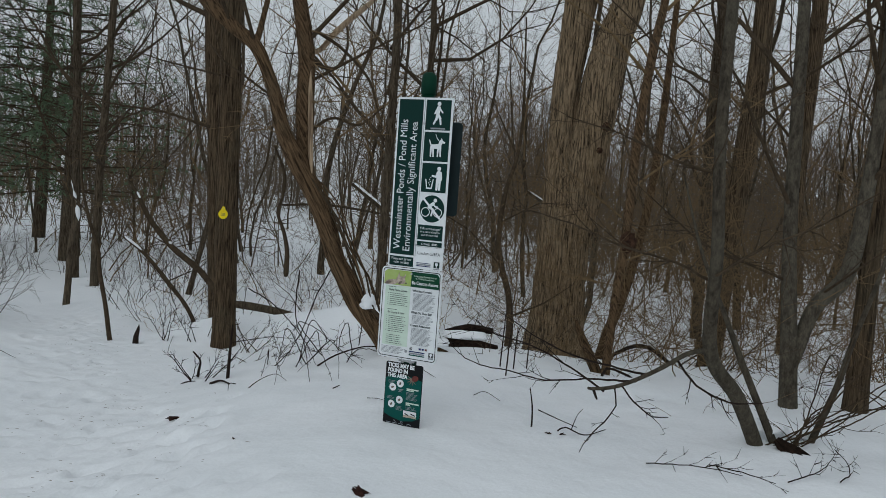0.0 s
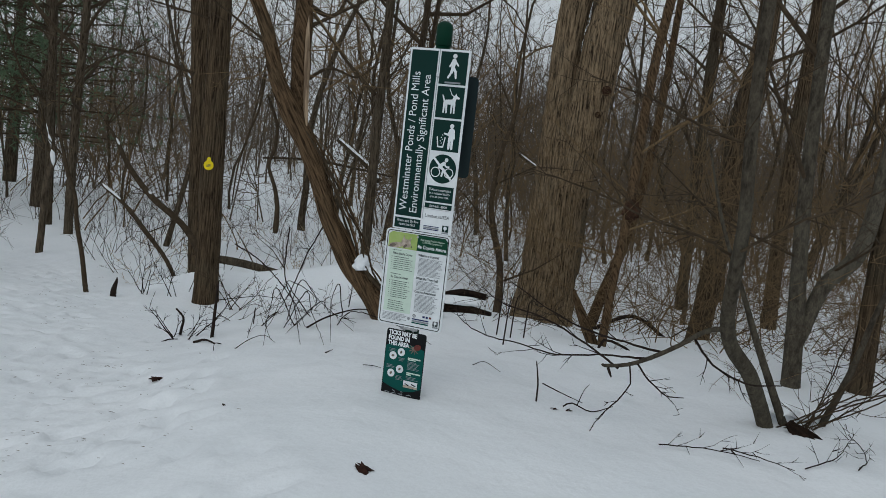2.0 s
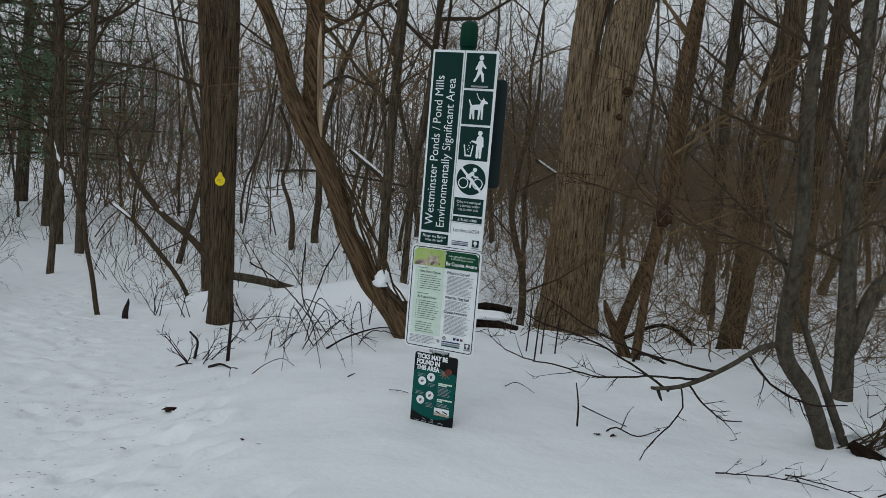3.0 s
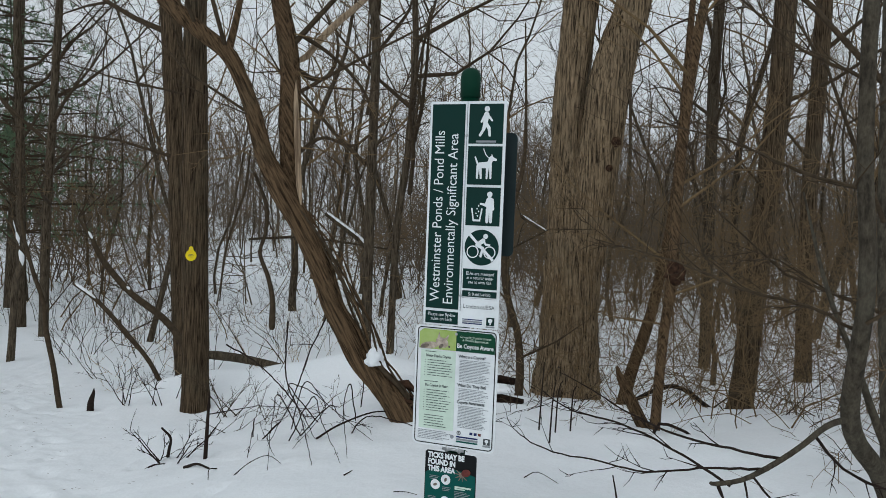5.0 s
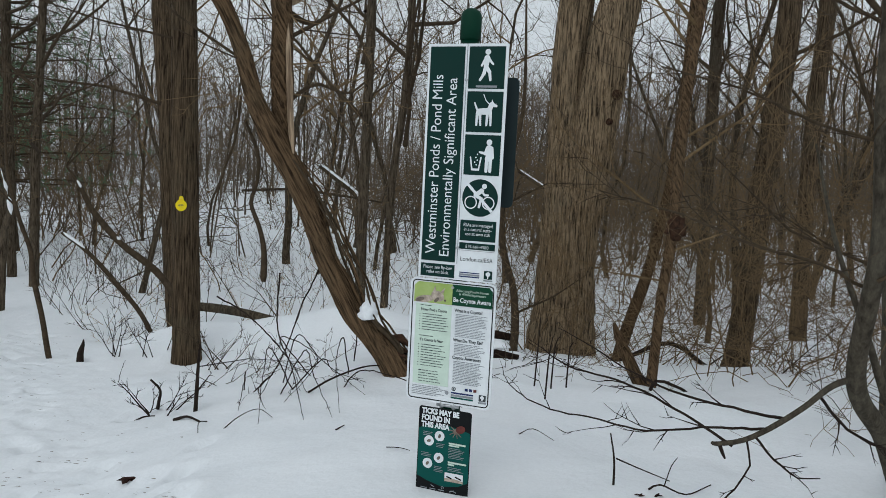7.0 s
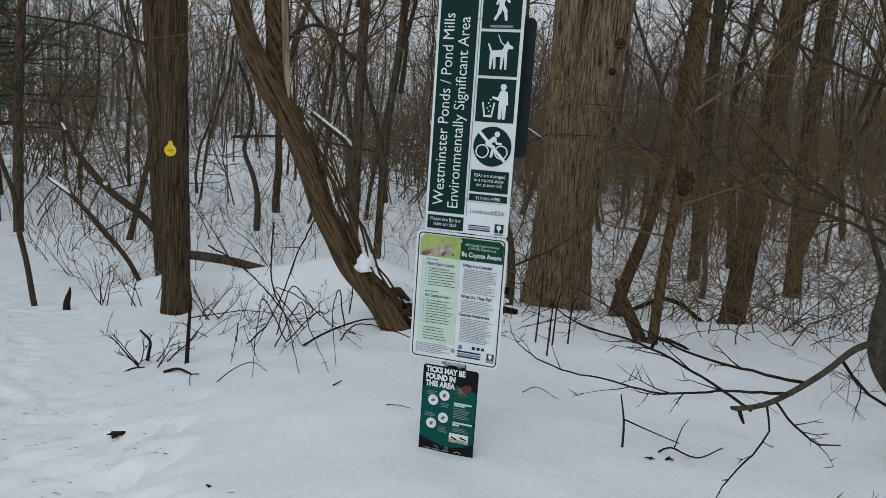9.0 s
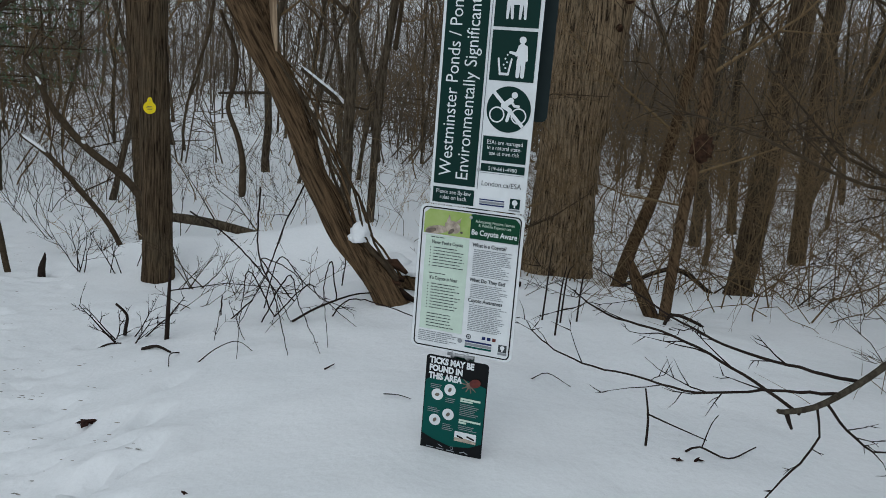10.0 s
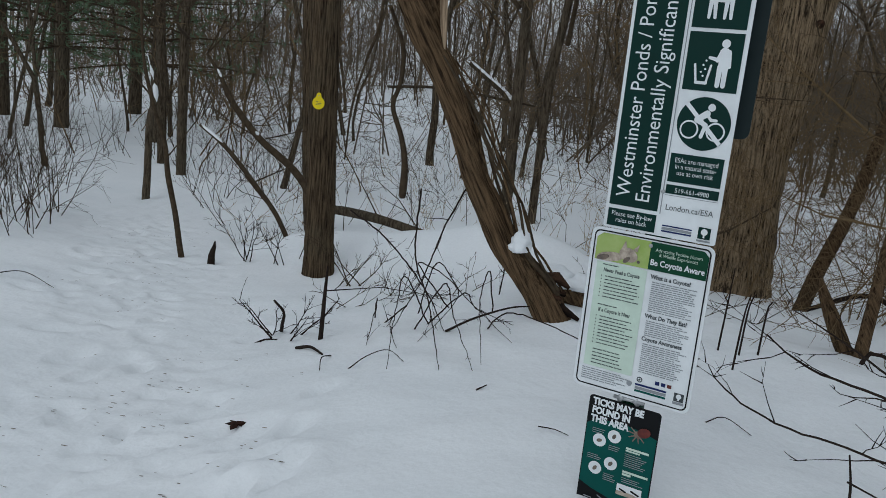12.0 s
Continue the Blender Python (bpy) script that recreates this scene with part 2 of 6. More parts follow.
def grow(acc, p, d, length, r, level, rng, wander=0.12, lift=0.06, kids=(7, 6, 4), spread=(0.55, 0.95), sides=(6, 4, 3, 3), seg=(0.5, 0.28, 0.16, 0.12), tip=0.25):
    """A crooked branch with side branches, down to fine twigs."""
    d = d / np.linalg.norm(d)
    k = max(3, int(length / seg[min(level, 3)]) + 1)
    pts, dirs = [p], [d]
    for i in range(k - 1):
        d = d + rng.normal(0, wander, 3) + np.array([0, 0, lift])
        d /= np.linalg.norm(d)
        pts.append(pts[-1] + d * length / (k - 1))
        dirs.append(d)
    radii = r * (1 - (1 - tip) * np.linspace(0, 1, k) ** 0.9)
    tube(acc, pts, radii, sides[min(level, len(sides) - 1)])
    if level >= len(kids):
        return pts
    for j in range(kids[level]):
        s = rng.uniform(0.25, 0.97) if level else 0.22 + 0.76 * (j + rng.uniform(0, 1)) / kids[level]
        i = min(k - 2, int(s * (k - 1)))
        q = pts[i] + (pts[i + 1] - pts[i]) * rng.uniform(0, 1)
        side = np.cross(dirs[i], rng.normal(0, 1, 3))
        side /= np.linalg.norm(side) + 1e-9
        ang = rng.uniform(*spread)
        nd = dirs[i] * math.cos(ang) + side * math.sin(ang)
        left = length * (1 - 0.55 * s)
        grow(acc, q, nd, left * rng.uniform(0.38, 0.68), max(radii[i] * rng.uniform(0.38, 0.6), 0.0022), level + 1, rng, wander * 1.2, lift, kids, spread, sides, seg, tip)
    return pts


# ---- ground ----
def smooth(a, b, v):
    u = np.clip((np.asarray(v, float) - a) / (b - a), 0, 1)
    return u * u * (3 - 2 * u)


def trail_x(y):
    return np.where(np.asarray(y) < 6, -2.05 - 0.36 * (np.asarray(y) - 4.2), -2.70 - 0.62 * (np.asarray(y) - 6))


def height(x, y):
    """The lie of the snow: a worn trail, a low bank, a hollow in the wood."""
    x, y = np.asarray(x, float), np.asarray(y, float)
    z = 0.06 - 0.36 * smooth(0.2, 2.4, -x)
    z = z - (0.24 + 0.38 * smooth(-1, 1, x)) * smooth(6.2, 10.5, y)
    z = z + 0.34 * np.exp(-(((x + 1.7) / 1.35) ** 4) - ((y - 8.3) / 0.42) ** 2)
    z = z - 0.16 * (1 - smooth(1.2, 3.6, y))
    z = z + 0.05 * np.exp(-(((x - 2.0) / 0.5) ** 2) - ((y - 4.75) / 0.4) ** 2)
    far = np.hypot(x, y - 5)
    return z + 2.4 * smooth(22, 75, far) + 2.0 * smooth(70, 400, far)


def spaced(lo, hi, step, reach, growth):
    core = list(np.arange(lo, hi + 1e-6, step))
    s, a = step, core[-1]
    up = []
    while a < reach:
        s *= growth
        a += s
        up.append(a)
    s, a = step, core[0]
    down = []
    while a > -reach:
        s *= growth
        a -= s
        down.append(a)
    return np.array(down[::-1] + core + up)


FOOT = random.Random(7)
STEPS = []
for i in range(300):
    sy = FOOT.uniform(2.0, 13.0)
    sx = float(trail_x(sy)) + FOOT.gauss(0, 0.42)
    STEPS.append((sx, sy, FOOT.uniform(0, 3.14), FOOT.uniform(0.5, 1.0), FOOT.uniform(0.008, 0.026)))
for i in range(30):
    sy = FOOT.uniform(2.4, 5.2)
    STEPS.append((-0.95 - 0.35 * (sy - 3) + FOOT.gauss(0, 0.22), sy, FOOT.uniform(0.6, 1.6), FOOT.uniform(0.7, 1.1), FOOT.uniform(0.012, 0.03)))


def build_ground():
    xs = spaced(-5.4, 3.4, 0.04, 600, 1.15)
    ys = spaced(2.4, 9.6, 0.04, 600, 1.15)
    gx, gy = np.meshgrid(xs, ys)
    z = height(gx, gy)
    near = 1 - smooth(9, 40, np.hypot(gx, gy - 5))
    lump = np.array([[noise.noise(Vector((a * 1.1, b * 1.1, 3))) * 0.030 + noise.noise(Vector((a * 3.3, b * 3.3, 9))) * 0.018 + noise.noise(Vector((a * 8.5, b * 8.5, 1))) * 0.0035 for a, b in zip(ra, rb)] for ra, rb in zip(gx, gy)])
    off = np.abs(gx - trail_x(gy))
    worn = 1 - smooth(0.25, 0.95, off)
    rough = np.array([[noise.noise(Vector((a * 13, b * 13, 5))) for a in xs] for b in ys])
    z = z + near * (lump * (1 - 0.7 * worn) + rough * 0.011 * worn - 0.03 * worn)
    for sx, sy, ang, size, deep in STEPS:
        i0, i1 = np.searchsorted(xs, (sx - 0.4, sx + 0.4))
        j0, j1 = np.searchsorted(ys, (sy - 0.4, sy + 0.4))
        dx, dy = gx[j0:j1, i0:i1] - sx, gy[j0:j1, i0:i1] - sy
        u = (dx * math.cos(ang) + dy * math.sin(ang)) / (0.14 * size)
        w = (-dx * math.sin(ang) + dy * math.cos(ang)) / (0.065 * size)
        q = u * u + w * w
        z[j0:j1, i0:i1] += -deep * np.exp(-q * q * q) + deep * 0.4 * np.exp(-((np.sqrt(q) - 1.45) ** 2) * 7)
    for cx, cy, rad, amp in ((-0.185, 4.12, 0.22, -0.012), (-2.28, 7.62, 0.30, 0.03), (1.12, 9.8, 0.8, 0.05), (-0.5, 6.3, 0.35, 0.03), (1.4, 6.65, 0.55, -0.11)):
        z += amp * np.exp(-((gx - cx) ** 2 + (gy - cy) ** 2) / rad**2)
    nx, ny = len(xs), len(ys)
    idx = np.arange(nx * ny).reshape(ny, nx)
    faces = np.stack([idx[:-1, :-1], idx[:-1, 1:], idx[1:, 1:], idx[1:, :-1]], -1).reshape(-1, 4)
    me = bpy.data.meshes.new("ground")
    me.from_pydata(np.stack([gx, gy, z], -1).reshape(-1, 3).tolist(), [], faces.tolist())
    me.materials.append(SNOW)
    me.polygons.foreach_set("use_smooth", [True] * len(me.polygons))
    ob = new("ground", me)
    return tagged(ob, "trampled white snow cover with a worn footpath", "snow ground", kind="structure"), xs, ys, z


GROUND, GX, GY, GZ = build_ground()


def on_ground(x, y):
    """The height of the built snow at a place."""
    i = int(np.clip(np.searchsorted(GX, x) - 1, 0, len(GX) - 2))
    j = int(np.clip(np.searchsorted(GY, y) - 1, 0, len(GY) - 2))
    u, w = (x - GX[i]) / (GX[i + 1] - GX[i]), (y - GY[j]) / (GY[j + 1] - GY[j])
    return float((GZ[j, i] * (1 - u) + GZ[j, i + 1] * u) * (1 - w) + (GZ[j + 1, i] * (1 - u) + GZ[j + 1, i + 1] * u) * w)


# ---- trail sign ----
SIGN = tagged(new("trail_sign"), "tall green and white trail sign on a round green post", "sign")
SIGN.matrix_world = pose(-0.181, 4.15, 0.0, 1.5, 0.2, -20.7)


def flat(name, polys, y, mat, parent, label=""):
    """Printed shapes, each a polygon of (x, z), lying at depth y on a panel."""
    acc = Acc()
    for layer, poly in enumerate(polys):
        area = sum(a[0] * b[1] - b[0] * a[1] for a, b in zip(poly, poly[1:] + poly[:1]))
        pts = poly if area > 0 else poly[::-1]
        acc.add([(x, y - 0.00006 * (layer % 9), z) for x, z in pts], [tuple(range(len(pts)))])
    return linked(name, acc.mesh(name, mat, False), parent, label)


def rect(x0, z0, x1, z1, r=0.0):
    if not r:
        return [(x0, z0), (x1, z0), (x1, z1), (x0, z1)]
    out = []
    for cx, cz, a0 in ((x1 - r, z0 + r, -90), (x1 - r, z1 - r, 0), (x0 + r, z1 - r, 90), (x0 + r, z0 + r, 180)):
        out += [(cx + r * math.cos(radians(a0 + k * 15)), cz + r * math.sin(radians(a0 + k * 15))) for k in range(7)]
    return out


def disc(cx, cz, r, n=28, squash=1.0, turn=0.0):
    out = []
    for k in range(n):
        a, b = r * math.cos(2 * math.pi * k / n), r * squash * math.sin(2 * math.pi * k / n)
        out.append((cx + a * math.cos(turn) - b * math.sin(turn), cz + a * math.sin(turn) + b * math.cos(turn)))
    return out


def ringshape(cx, cz, r0, r1, n=28):
    a, b = disc(cx, cz, r1, n), disc(cx, cz, r0, n)
    return [[a[k], a[(k + 1) % n], b[(k + 1) % n], b[k]] for k in range(n)]


def bar(p, q, w0, w1=None):
    """A rounded stroke from p to q."""
    w1 = w0 if w1 is None else w1
    a = math.atan2(q[1] - p[1], q[0] - p[0])
    out = [(p[0] + w0 * math.cos(a + math.pi / 2 + k * math.pi / 6), p[1] + w0 * math.sin(a + math.pi / 2 + k * math.pi / 6)) for k in range(7)]
    out += [(q[0] + w1 * math.cos(a - math.pi / 2 + k * math.pi / 6), q[1] + w1 * math.sin(a - math.pi / 2 + k * math.pi / 6)) for k in range(7)]
    return out


def sheet(name, outline, y, thick, mat, parent, label=""):
    """A sheet of metal with this outline, its front at y."""
    bm = bmesh.new()
    face = bm.faces.new([bm.verts.new((x, y, z)) for x, z in outline])
    ext = bmesh.ops.extrude_face_region(bm, geom=[face])
    bmesh.ops.translate(bm, vec=(0, thick, 0), verts=[v for v in ext["geom"] if isinstance(v, bmesh.types.BMVert)])
    bmesh.ops.recalc_face_normals(bm, faces=bm.faces)
    me = bpy.data.meshes.new(name)
    bm.to_mesh(me)
    bm.free()
    me.materials.append(mat)
    return linked(name, me, parent, label)


def lettering(body, size, x, z, y, mat, parent, align="LEFT", upright=False, bold=0.0, squeeze=1.0):
    """Words in the built-in font, as a mesh on a panel."""
    cu = bpy.data.curves.new("lettering", "FONT")
    cu.body, cu.size, cu.align_x, cu.offset, cu.resolution_u = body, size, align, bold, 3
    cu.space_line = 0.92
    tmp = new("lettering", cu)
    bpy.context.view_layer.update()
    me = bpy.data.meshes.new_from_object(tmp.evaluated_get(bpy.context.evaluated_depsgraph_get()))
    bpy.data.objects.remove(tmp)
    bpy.data.curves.remove(cu)
    me.transform(Matrix.Diagonal((squeeze, 1, 1, 1)))
    me.transform(pose(x, y, z, 90, -90 if upright else 0, 0))
    me.materials.clear()
    me.materials.append(mat)
    return linked("lettering", me, parent)


def turned_post():
    acc = Acc()
    prof = [(-0.35, 0.036), (1.815, 0.036), (1.8151, 0.0405), (1.895, 0.0405), (1.912, 0.038), (1.924, 0.030), (1.931, 0.018), (1.933, 0.003)]
    tube(acc, [(0, 0.046, z) for z, _ in prof[:2]], [r for _, r in prof[:2]], 28, True)
    me = acc.mesh("post", P_POST)
    linked("post", me, SIGN, "round green painted post")
    acc = Acc()
    n = 28
    rows = [[(r * math.cos(2 * math.pi * k / n), 0.046 + r * math.sin(2 * math.pi * k / n), z) for k in range(n)] for z, r in prof[2:]]
    acc.add([p for row in rows for p in row], ring_faces(len(rows), n, True))
    linked("cap", acc.mesh("cap", P_POST), SIGN, "domed dark green post cap")


turned_post()

# main panel: 0.32 wide, 0.90 high
MAIN = sheet("main_panel", rect(-0.1495, 0.898, 0.1695, 1.795, 0.006), 0.0, 0.004, P_WHITE, SIGN, "tall white and dark green aluminium panel")


def mx(f):
    return -0.1495 + 0.319 * f


def mz(f):
    return 1.795 - 0.897 * f


flat("title_field", [rect(mx(0.03), mz(0.925), mx(0.47), mz(0.012))], -0.0012, P_GREEN, MAIN, "dark green title field")
lettering("Westminster Ponds / Pond Mills", 0.0585, mx(0.205), mz(0.895), -0.0024, P_WHITE, MAIN, upright=True, squeeze=0.90)
lettering("Environmentally Significant Area", 0.0585, mx(0.385), mz(0.905), -0.0024, P_WHITE, MAIN, upright=True, squeeze=0.90)
flat("note_field", [rect(mx(0.03), mz(0.993), mx(0.47), mz(0.937))], -0.0012, P_GREEN, MAIN)
lettering("Please see By-law\nrules on back", 0.0195, mx(0.25), mz(0.959), -0.0024, P_WHITE, MAIN, "CENTER", squeeze=0.86)
for top, bottom in ((0.012, 0.186), (0.197, 0.366), (0.377, 0.546)):
    flat("pictogram_field", [rect(mx(0.52), mz(bottom), mx(0.965), mz(top))], -0.0012, P_GREEN, MAIN)
flat("seam", [rect(mx(0.492), mz(0.93), mx(0.5), mz(0.0))], -0.0012, P_GREYINK, MAIN)

# walking symbol
cx, cz, s = mx(0.745), mz(0.092), 0.056
flat("walking_symbol", [disc(cx + 0.002, cz + 0.92 * s, 0.011), bar((cx, cz + 0.5 * s), (cx - 0.004, cz - 0.05 * s), 0.012, 0.009)], -0.0024, P_WHITE, MAIN)
flat("walking_symbol_limbs", [bar((cx - 0.002, cz - 0.05 * s), (cx + 0.012, cz - 0.42 * s), 0.007), bar((cx + 0.012, cz - 0.42 * s), (cx + 0.016, cz - 0.92 * s), 0.006, 0.005), bar((cx - 0.004, cz - 0.05 * s), (cx - 0.010, cz - 0.5 * s), 0.007), bar((cx - 0.010, cz - 0.5 * s), (cx - 0.024, cz - 0.92 * s), 0.006, 0.005), bar((cx - 0.006, cz + 0.5 * s), (cx - 0.020, cz + 0.02 * s), 0.005, 0.004), bar((cx + 0.006, cz + 0.48 * s), (cx + 0.024, cz + 0.12 * s), 0.005, 0.004)], -0.003, P_WHITE, MAIN)
flat("small_print", [rect(mx(0.62), mz(0.181), mx(0.88), mz(0.172))], -0.0024, P_GREYINK, MAIN)
# leashed pet symbol
cz = mz(0.285)
flat("leash_symbol", [bar((cx - 0.022, cz + 0.004), (cx + 0.016, cz + 0.006), 0.011, 0.013), bar((cx + 0.018, cz + 0.010), (cx + 0.026, cz + 0.030), 0.010, 0.009)], -0.0024, P_WHITE, MAIN)
flat("leash_symbol_limbs", [bar((cx + 0.026, cz + 0.031), (cx + 0.045, cz + 0.026), 0.009, 0.005), bar((cx + 0.030, cz + 0.036), (cx + 0.028, cz + 0.048), 0.005, 0.001), bar((cx - 0.028, cz), (cx - 0.030, cz - 0.046), 0.006, 0.004), bar((cx - 0.018, cz), (cx - 0.014, cz - 0.046), 0.006, 0.004), bar((cx + 0.012, cz), (cx + 0.010, cz - 0.046), 0.006, 0.004), bar((cx + 0.024, cz), (cx + 0.026, cz - 0.046), 0.006, 0.004), bar((cx - 0.030, cz + 0.012), (cx - 0.040, cz + 0.036), 0.004, 0.003), bar((cx + 0.022, cz + 0.028), (cx + 0.004, cz + 0.045), 0.0018), bar((cx + 0.004, cz + 0.045), (cx - 0.006, cz + 0.068), 0.0018)], -0.003, P_WHITE, MAIN)
# litter symbol
cz = mz(0.465)
flat("litter_symbol", [disc(cx + 0.026, cz + 0.052, 0.011), bar((cx + 0.026, cz + 0.028), (cx + 0.026, cz - 0.008), 0.014, 0.012), bar((cx + 0.019, cz - 0.008), (cx + 0.018, cz - 0.056), 0.007, 0.006), bar((cx + 0.033, cz - 0.008), (cx + 0.033, cz - 0.056), 0.007, 0.006)], -0.0024, P_WHITE, MAIN)
flat("litter_symbol_bin", [bar((cx + 0.020, cz + 0.032), (cx + 0.010, cz + 0.008), 0.006, 0.005), bar((cx + 0.010, cz + 0.010), (cx - 0.010, cz + 0.014), 0.005, 0.004), bar((cx + 0.038, cz + 0.032), (cx + 0.042, cz - 0.006), 0.005), bar((cx - 0.046, cz - 0.006), (cx - 0.038, cz - 0.052), 0.003), bar((cx - 0.004, cz - 0.006), (cx - 0.012, cz - 0.052), 0.003), bar((cx - 0.038, cz - 0.052), (cx - 0.012, cz - 0.052), 0.004)] + [disc(cx + a, cz + b, 0.0035, 4) for a, b in ((-0.018, 0.006), (-0.024, -0.006), (-0.018, -0.016), (-0.028, -0.024), (-0.022, -0.034))], -0.003, P_WHITE, MAIN)
# no-cycling symbol
cz = mz(0.642)
flat("no_cycling_field", [disc(cx, cz, 0.071, 48)], -0.0012, P_GREEN, MAIN)
for dx in (-0.036, 0.034):
    flat("no_cycling_wheel", ringshape(cx + dx, cz - 0.018, 0.0205, 0.0250), -0.0024, P_WHITE, MAIN)
flat("no_cycling_symbol", [disc(cx + 0.016, cz + 0.045, 0.010), bar((cx + 0.006, cz + 0.028), (cx - 0.018, cz + 0.010), 0.009, 0.008), bar((cx + 0.006, cz + 0.026), (cx + 0.018, cz + 0.012), 0.004), bar((cx + 0.018, cz + 0.012), (cx + 0.032, cz + 0.012), 0.004)], -0.0024, P_WHITE, MAIN)
flat("no_cycling_symbol_limbs", [bar((cx - 0.016, cz + 0.008), (cx + 0.006, cz - 0.002), 0.007, 0.006), bar((cx + 0.006, cz - 0.002), (cx - 0.002, cz - 0.034), 0.005)], -0.003, P_WHITE, MAIN)
flat("no_cycling_slash", [[(cx - 0.054, cz + 0.046), (cx - 0.046, cz + 0.054), (cx + 0.054, cz - 0.046), (cx + 0.046, cz - 0.054)]], -0.0036, P_WHITE, MAIN)
flat("rule_field", [rect(mx(0.515), mz(0.826), mx(0.965), mz(0.738))], -0.0012, P_GREEN, MAIN)
lettering("ESAs are managed\nin a natural state-\nuse at own risk", 0.0185, mx(0.74), mz(0.765), -0.0024, P_WHITE, MAIN, "CENTER", squeeze=0.86)
flat("phone_field", [rect(mx(0.515), mz(0.863), mx(0.965), mz(0.835))], -0.0012, P_GREEN, MAIN)
lettering("519-661-4980", 0.0175, mx(0.74), mz(0.857), -0.0024, P_WHITE, MAIN, "CENTER", squeeze=0.95)
flat("web_rule", [rect(mx(0.515), mz(0.869), mx(0.965), mz(0.8675))], -0.0012, P_GREYINK, MAIN)
lettering("London.ca/ESA", 0.0235, mx(0.74), mz(0.914), -0.0012, P_INK, MAIN, "CENTER", squeeze=0.92)
for f0, f1 in ((0.966, 0.962), (0.984, 0.979)):
    flat("partner_bar", [rect(mx(0.53), mz(f0), mx(0.79), mz(f1))], -0.0012, P_BLUE, MAIN)
flat("partner_grey", [rect(mx(0.53), mz(0.977), mx(0.79), mz(0.969)), rect(mx(0.84), mz(0.994), mx(0.955), mz(0.988))], -0.0012, P_GREYINK, MAIN)
flat("crest_field", [rect(mx(0.845), mz(0.985), mx(0.95), mz(0.949))], -0.0012, P_GREEN, MAIN)
flat("crest_shape", [disc(mx(0.8975), mz(0.963), 0.009), rect(mx(0.89), mz(0.981), mx(0.905), mz(0.97))], -0.0024, P_WHITE, MAIN)
for bx, bz in ((mx(0.497), mz(0.15)), (mx(0.497), mz(0.86))):
    acc = Acc()
    tube(acc, [(bx, 0.001, bz), (bx, -0.004, bz), (bx, -0.006, bz)], [0.006, 0.006, 0.003], 6, True)
    linked("bolt", acc.mesh("bolt", STEEL, False), MAIN, "steel bolt head")

# second panel: 0.35 wide, 0.49 high
INFO = sheet("notice_panel", rect(-0.1765, 0.405, 0.1765, 0.895, 0.022), -0.006, 0.003, P_WHITE, SIGN, "white and green wildlife notice with rounded corners")


def nx_(f):
    return -0.1765 + 0.353 * f


def nz(f):
    return 0.895 - 0.490 * f


Y2 = -0.006
outer, inner = rect(nx_(0.025), nz(0.985), nx_(0.975), nz(0.015), 0.017), rect(nx_(0.036), nz(0.977), nx_(0.964), nz(0.023), 0.014)
flat("border", [[outer[k], outer[(k + 1) % 28], inner[(k + 1) % 28], inner[k]] for k in range(28)], Y2 - 0.0012, P_BLACK, INFO, "thin black border line")
flat("picture_field", [[(nx_(0.05), nz(0.195)), (nx_(0.50), nz(0.195)), (nx_(0.50), nz(0.03)), (nx_(0.10), nz(0.03)), (nx_(0.05), nz(0.06))]], Y2 - 0.0024, P_PHOTO, INFO, "printed meadow-green picture")
flat("picture_shapes", [disc(nx_(0.33), nz(0.135), 0.028, 20, 0.72, -0.3), disc(nx_(0.18), nz(0.165), 0.040, 20, 0.35, 0.15), [(nx_(0.27), nz(0.10)), (nx_(0.31), nz(0.095)), (nx_(0.295), nz(0.05))], [(nx_(0.36), nz(0.10)), (nx_(0.40), nz(0.11)), (nx_(0.41), nz(0.065))]], Y2 - 0.0036, P_FUR, INFO)
flat("picture_shades", [disc(nx_(0.12), nz(0.175), 0.020, 16, 0.4, 0.3), disc(nx_(0.32), nz(0.165), 0.013, 16, 0.5, 0.8), disc(nx_(0.42), nz(0.165), 0.0045, 12)], Y2 - 0.0048, P_FURDARK, INFO)
flat("header_field", [[(nx_(0.50), nz(0.195)), (nx_(0.962), nz(0.195)), (nx_(0.962), nz(0.06)), (nx_(0.92), nz(0.03)), (nx_(0.50), nz(0.03))]], Y2 - 0.0024, P_HEADER, INFO, "dark green header field")
lettering("Advocating Positive Human\n& Wildlife Experiences", 0.0140, nx_(0.73), nz(0.083), Y2 - 0.0036, P_PALE, INFO, "CENTER", squeeze=0.84)
lettering("Be Coyote Aware", 0.0245, nx_(0.73), nz(0.165), Y2 - 0.0036, P_WHITE, INFO, "CENTER", bold=0.0006, squeeze=0.85)
flat("pale_column", [rect(nx_(0.075), nz(0.86), nx_(0.50), nz(0.205))], Y2 - 0.0012, P_PALE, INFO, "pale green text column")
lettering("Never Feed a Coyote", 0.0165, nx_(0.14), nz(0.262), Y2 - 0.0024, P_INK, INFO, squeeze=0.74, bold=0.0003)
lettering("If a Coyote is Near", 0.0165, nx_(0.14), nz(0.508), Y2 - 0.0024, P_INK, INFO, squeeze=0.76, bold=0.0003)
lettering("What is a Coyote?", 0.0175, nx_(0.535), nz(0.245), Y2 - 0.0024, P_INK, INFO, squeeze=0.86, bold=0.0005)
lettering("What Do They Eat?", 0.0175, nx_(0.535), nz(0.482), Y2 - 0.0024, P_INK, INFO, squeeze=0.86, bold=0.0005)
lettering("Coyote Awareness", 0.0175, nx_(0.535), nz(0.622), Y2 - 0.0024, P_INK, INFO, squeeze=0.86, bold=0.0005)
rng_ink = random.Random(3)
lines_left, lines_right, dots = [], [], []


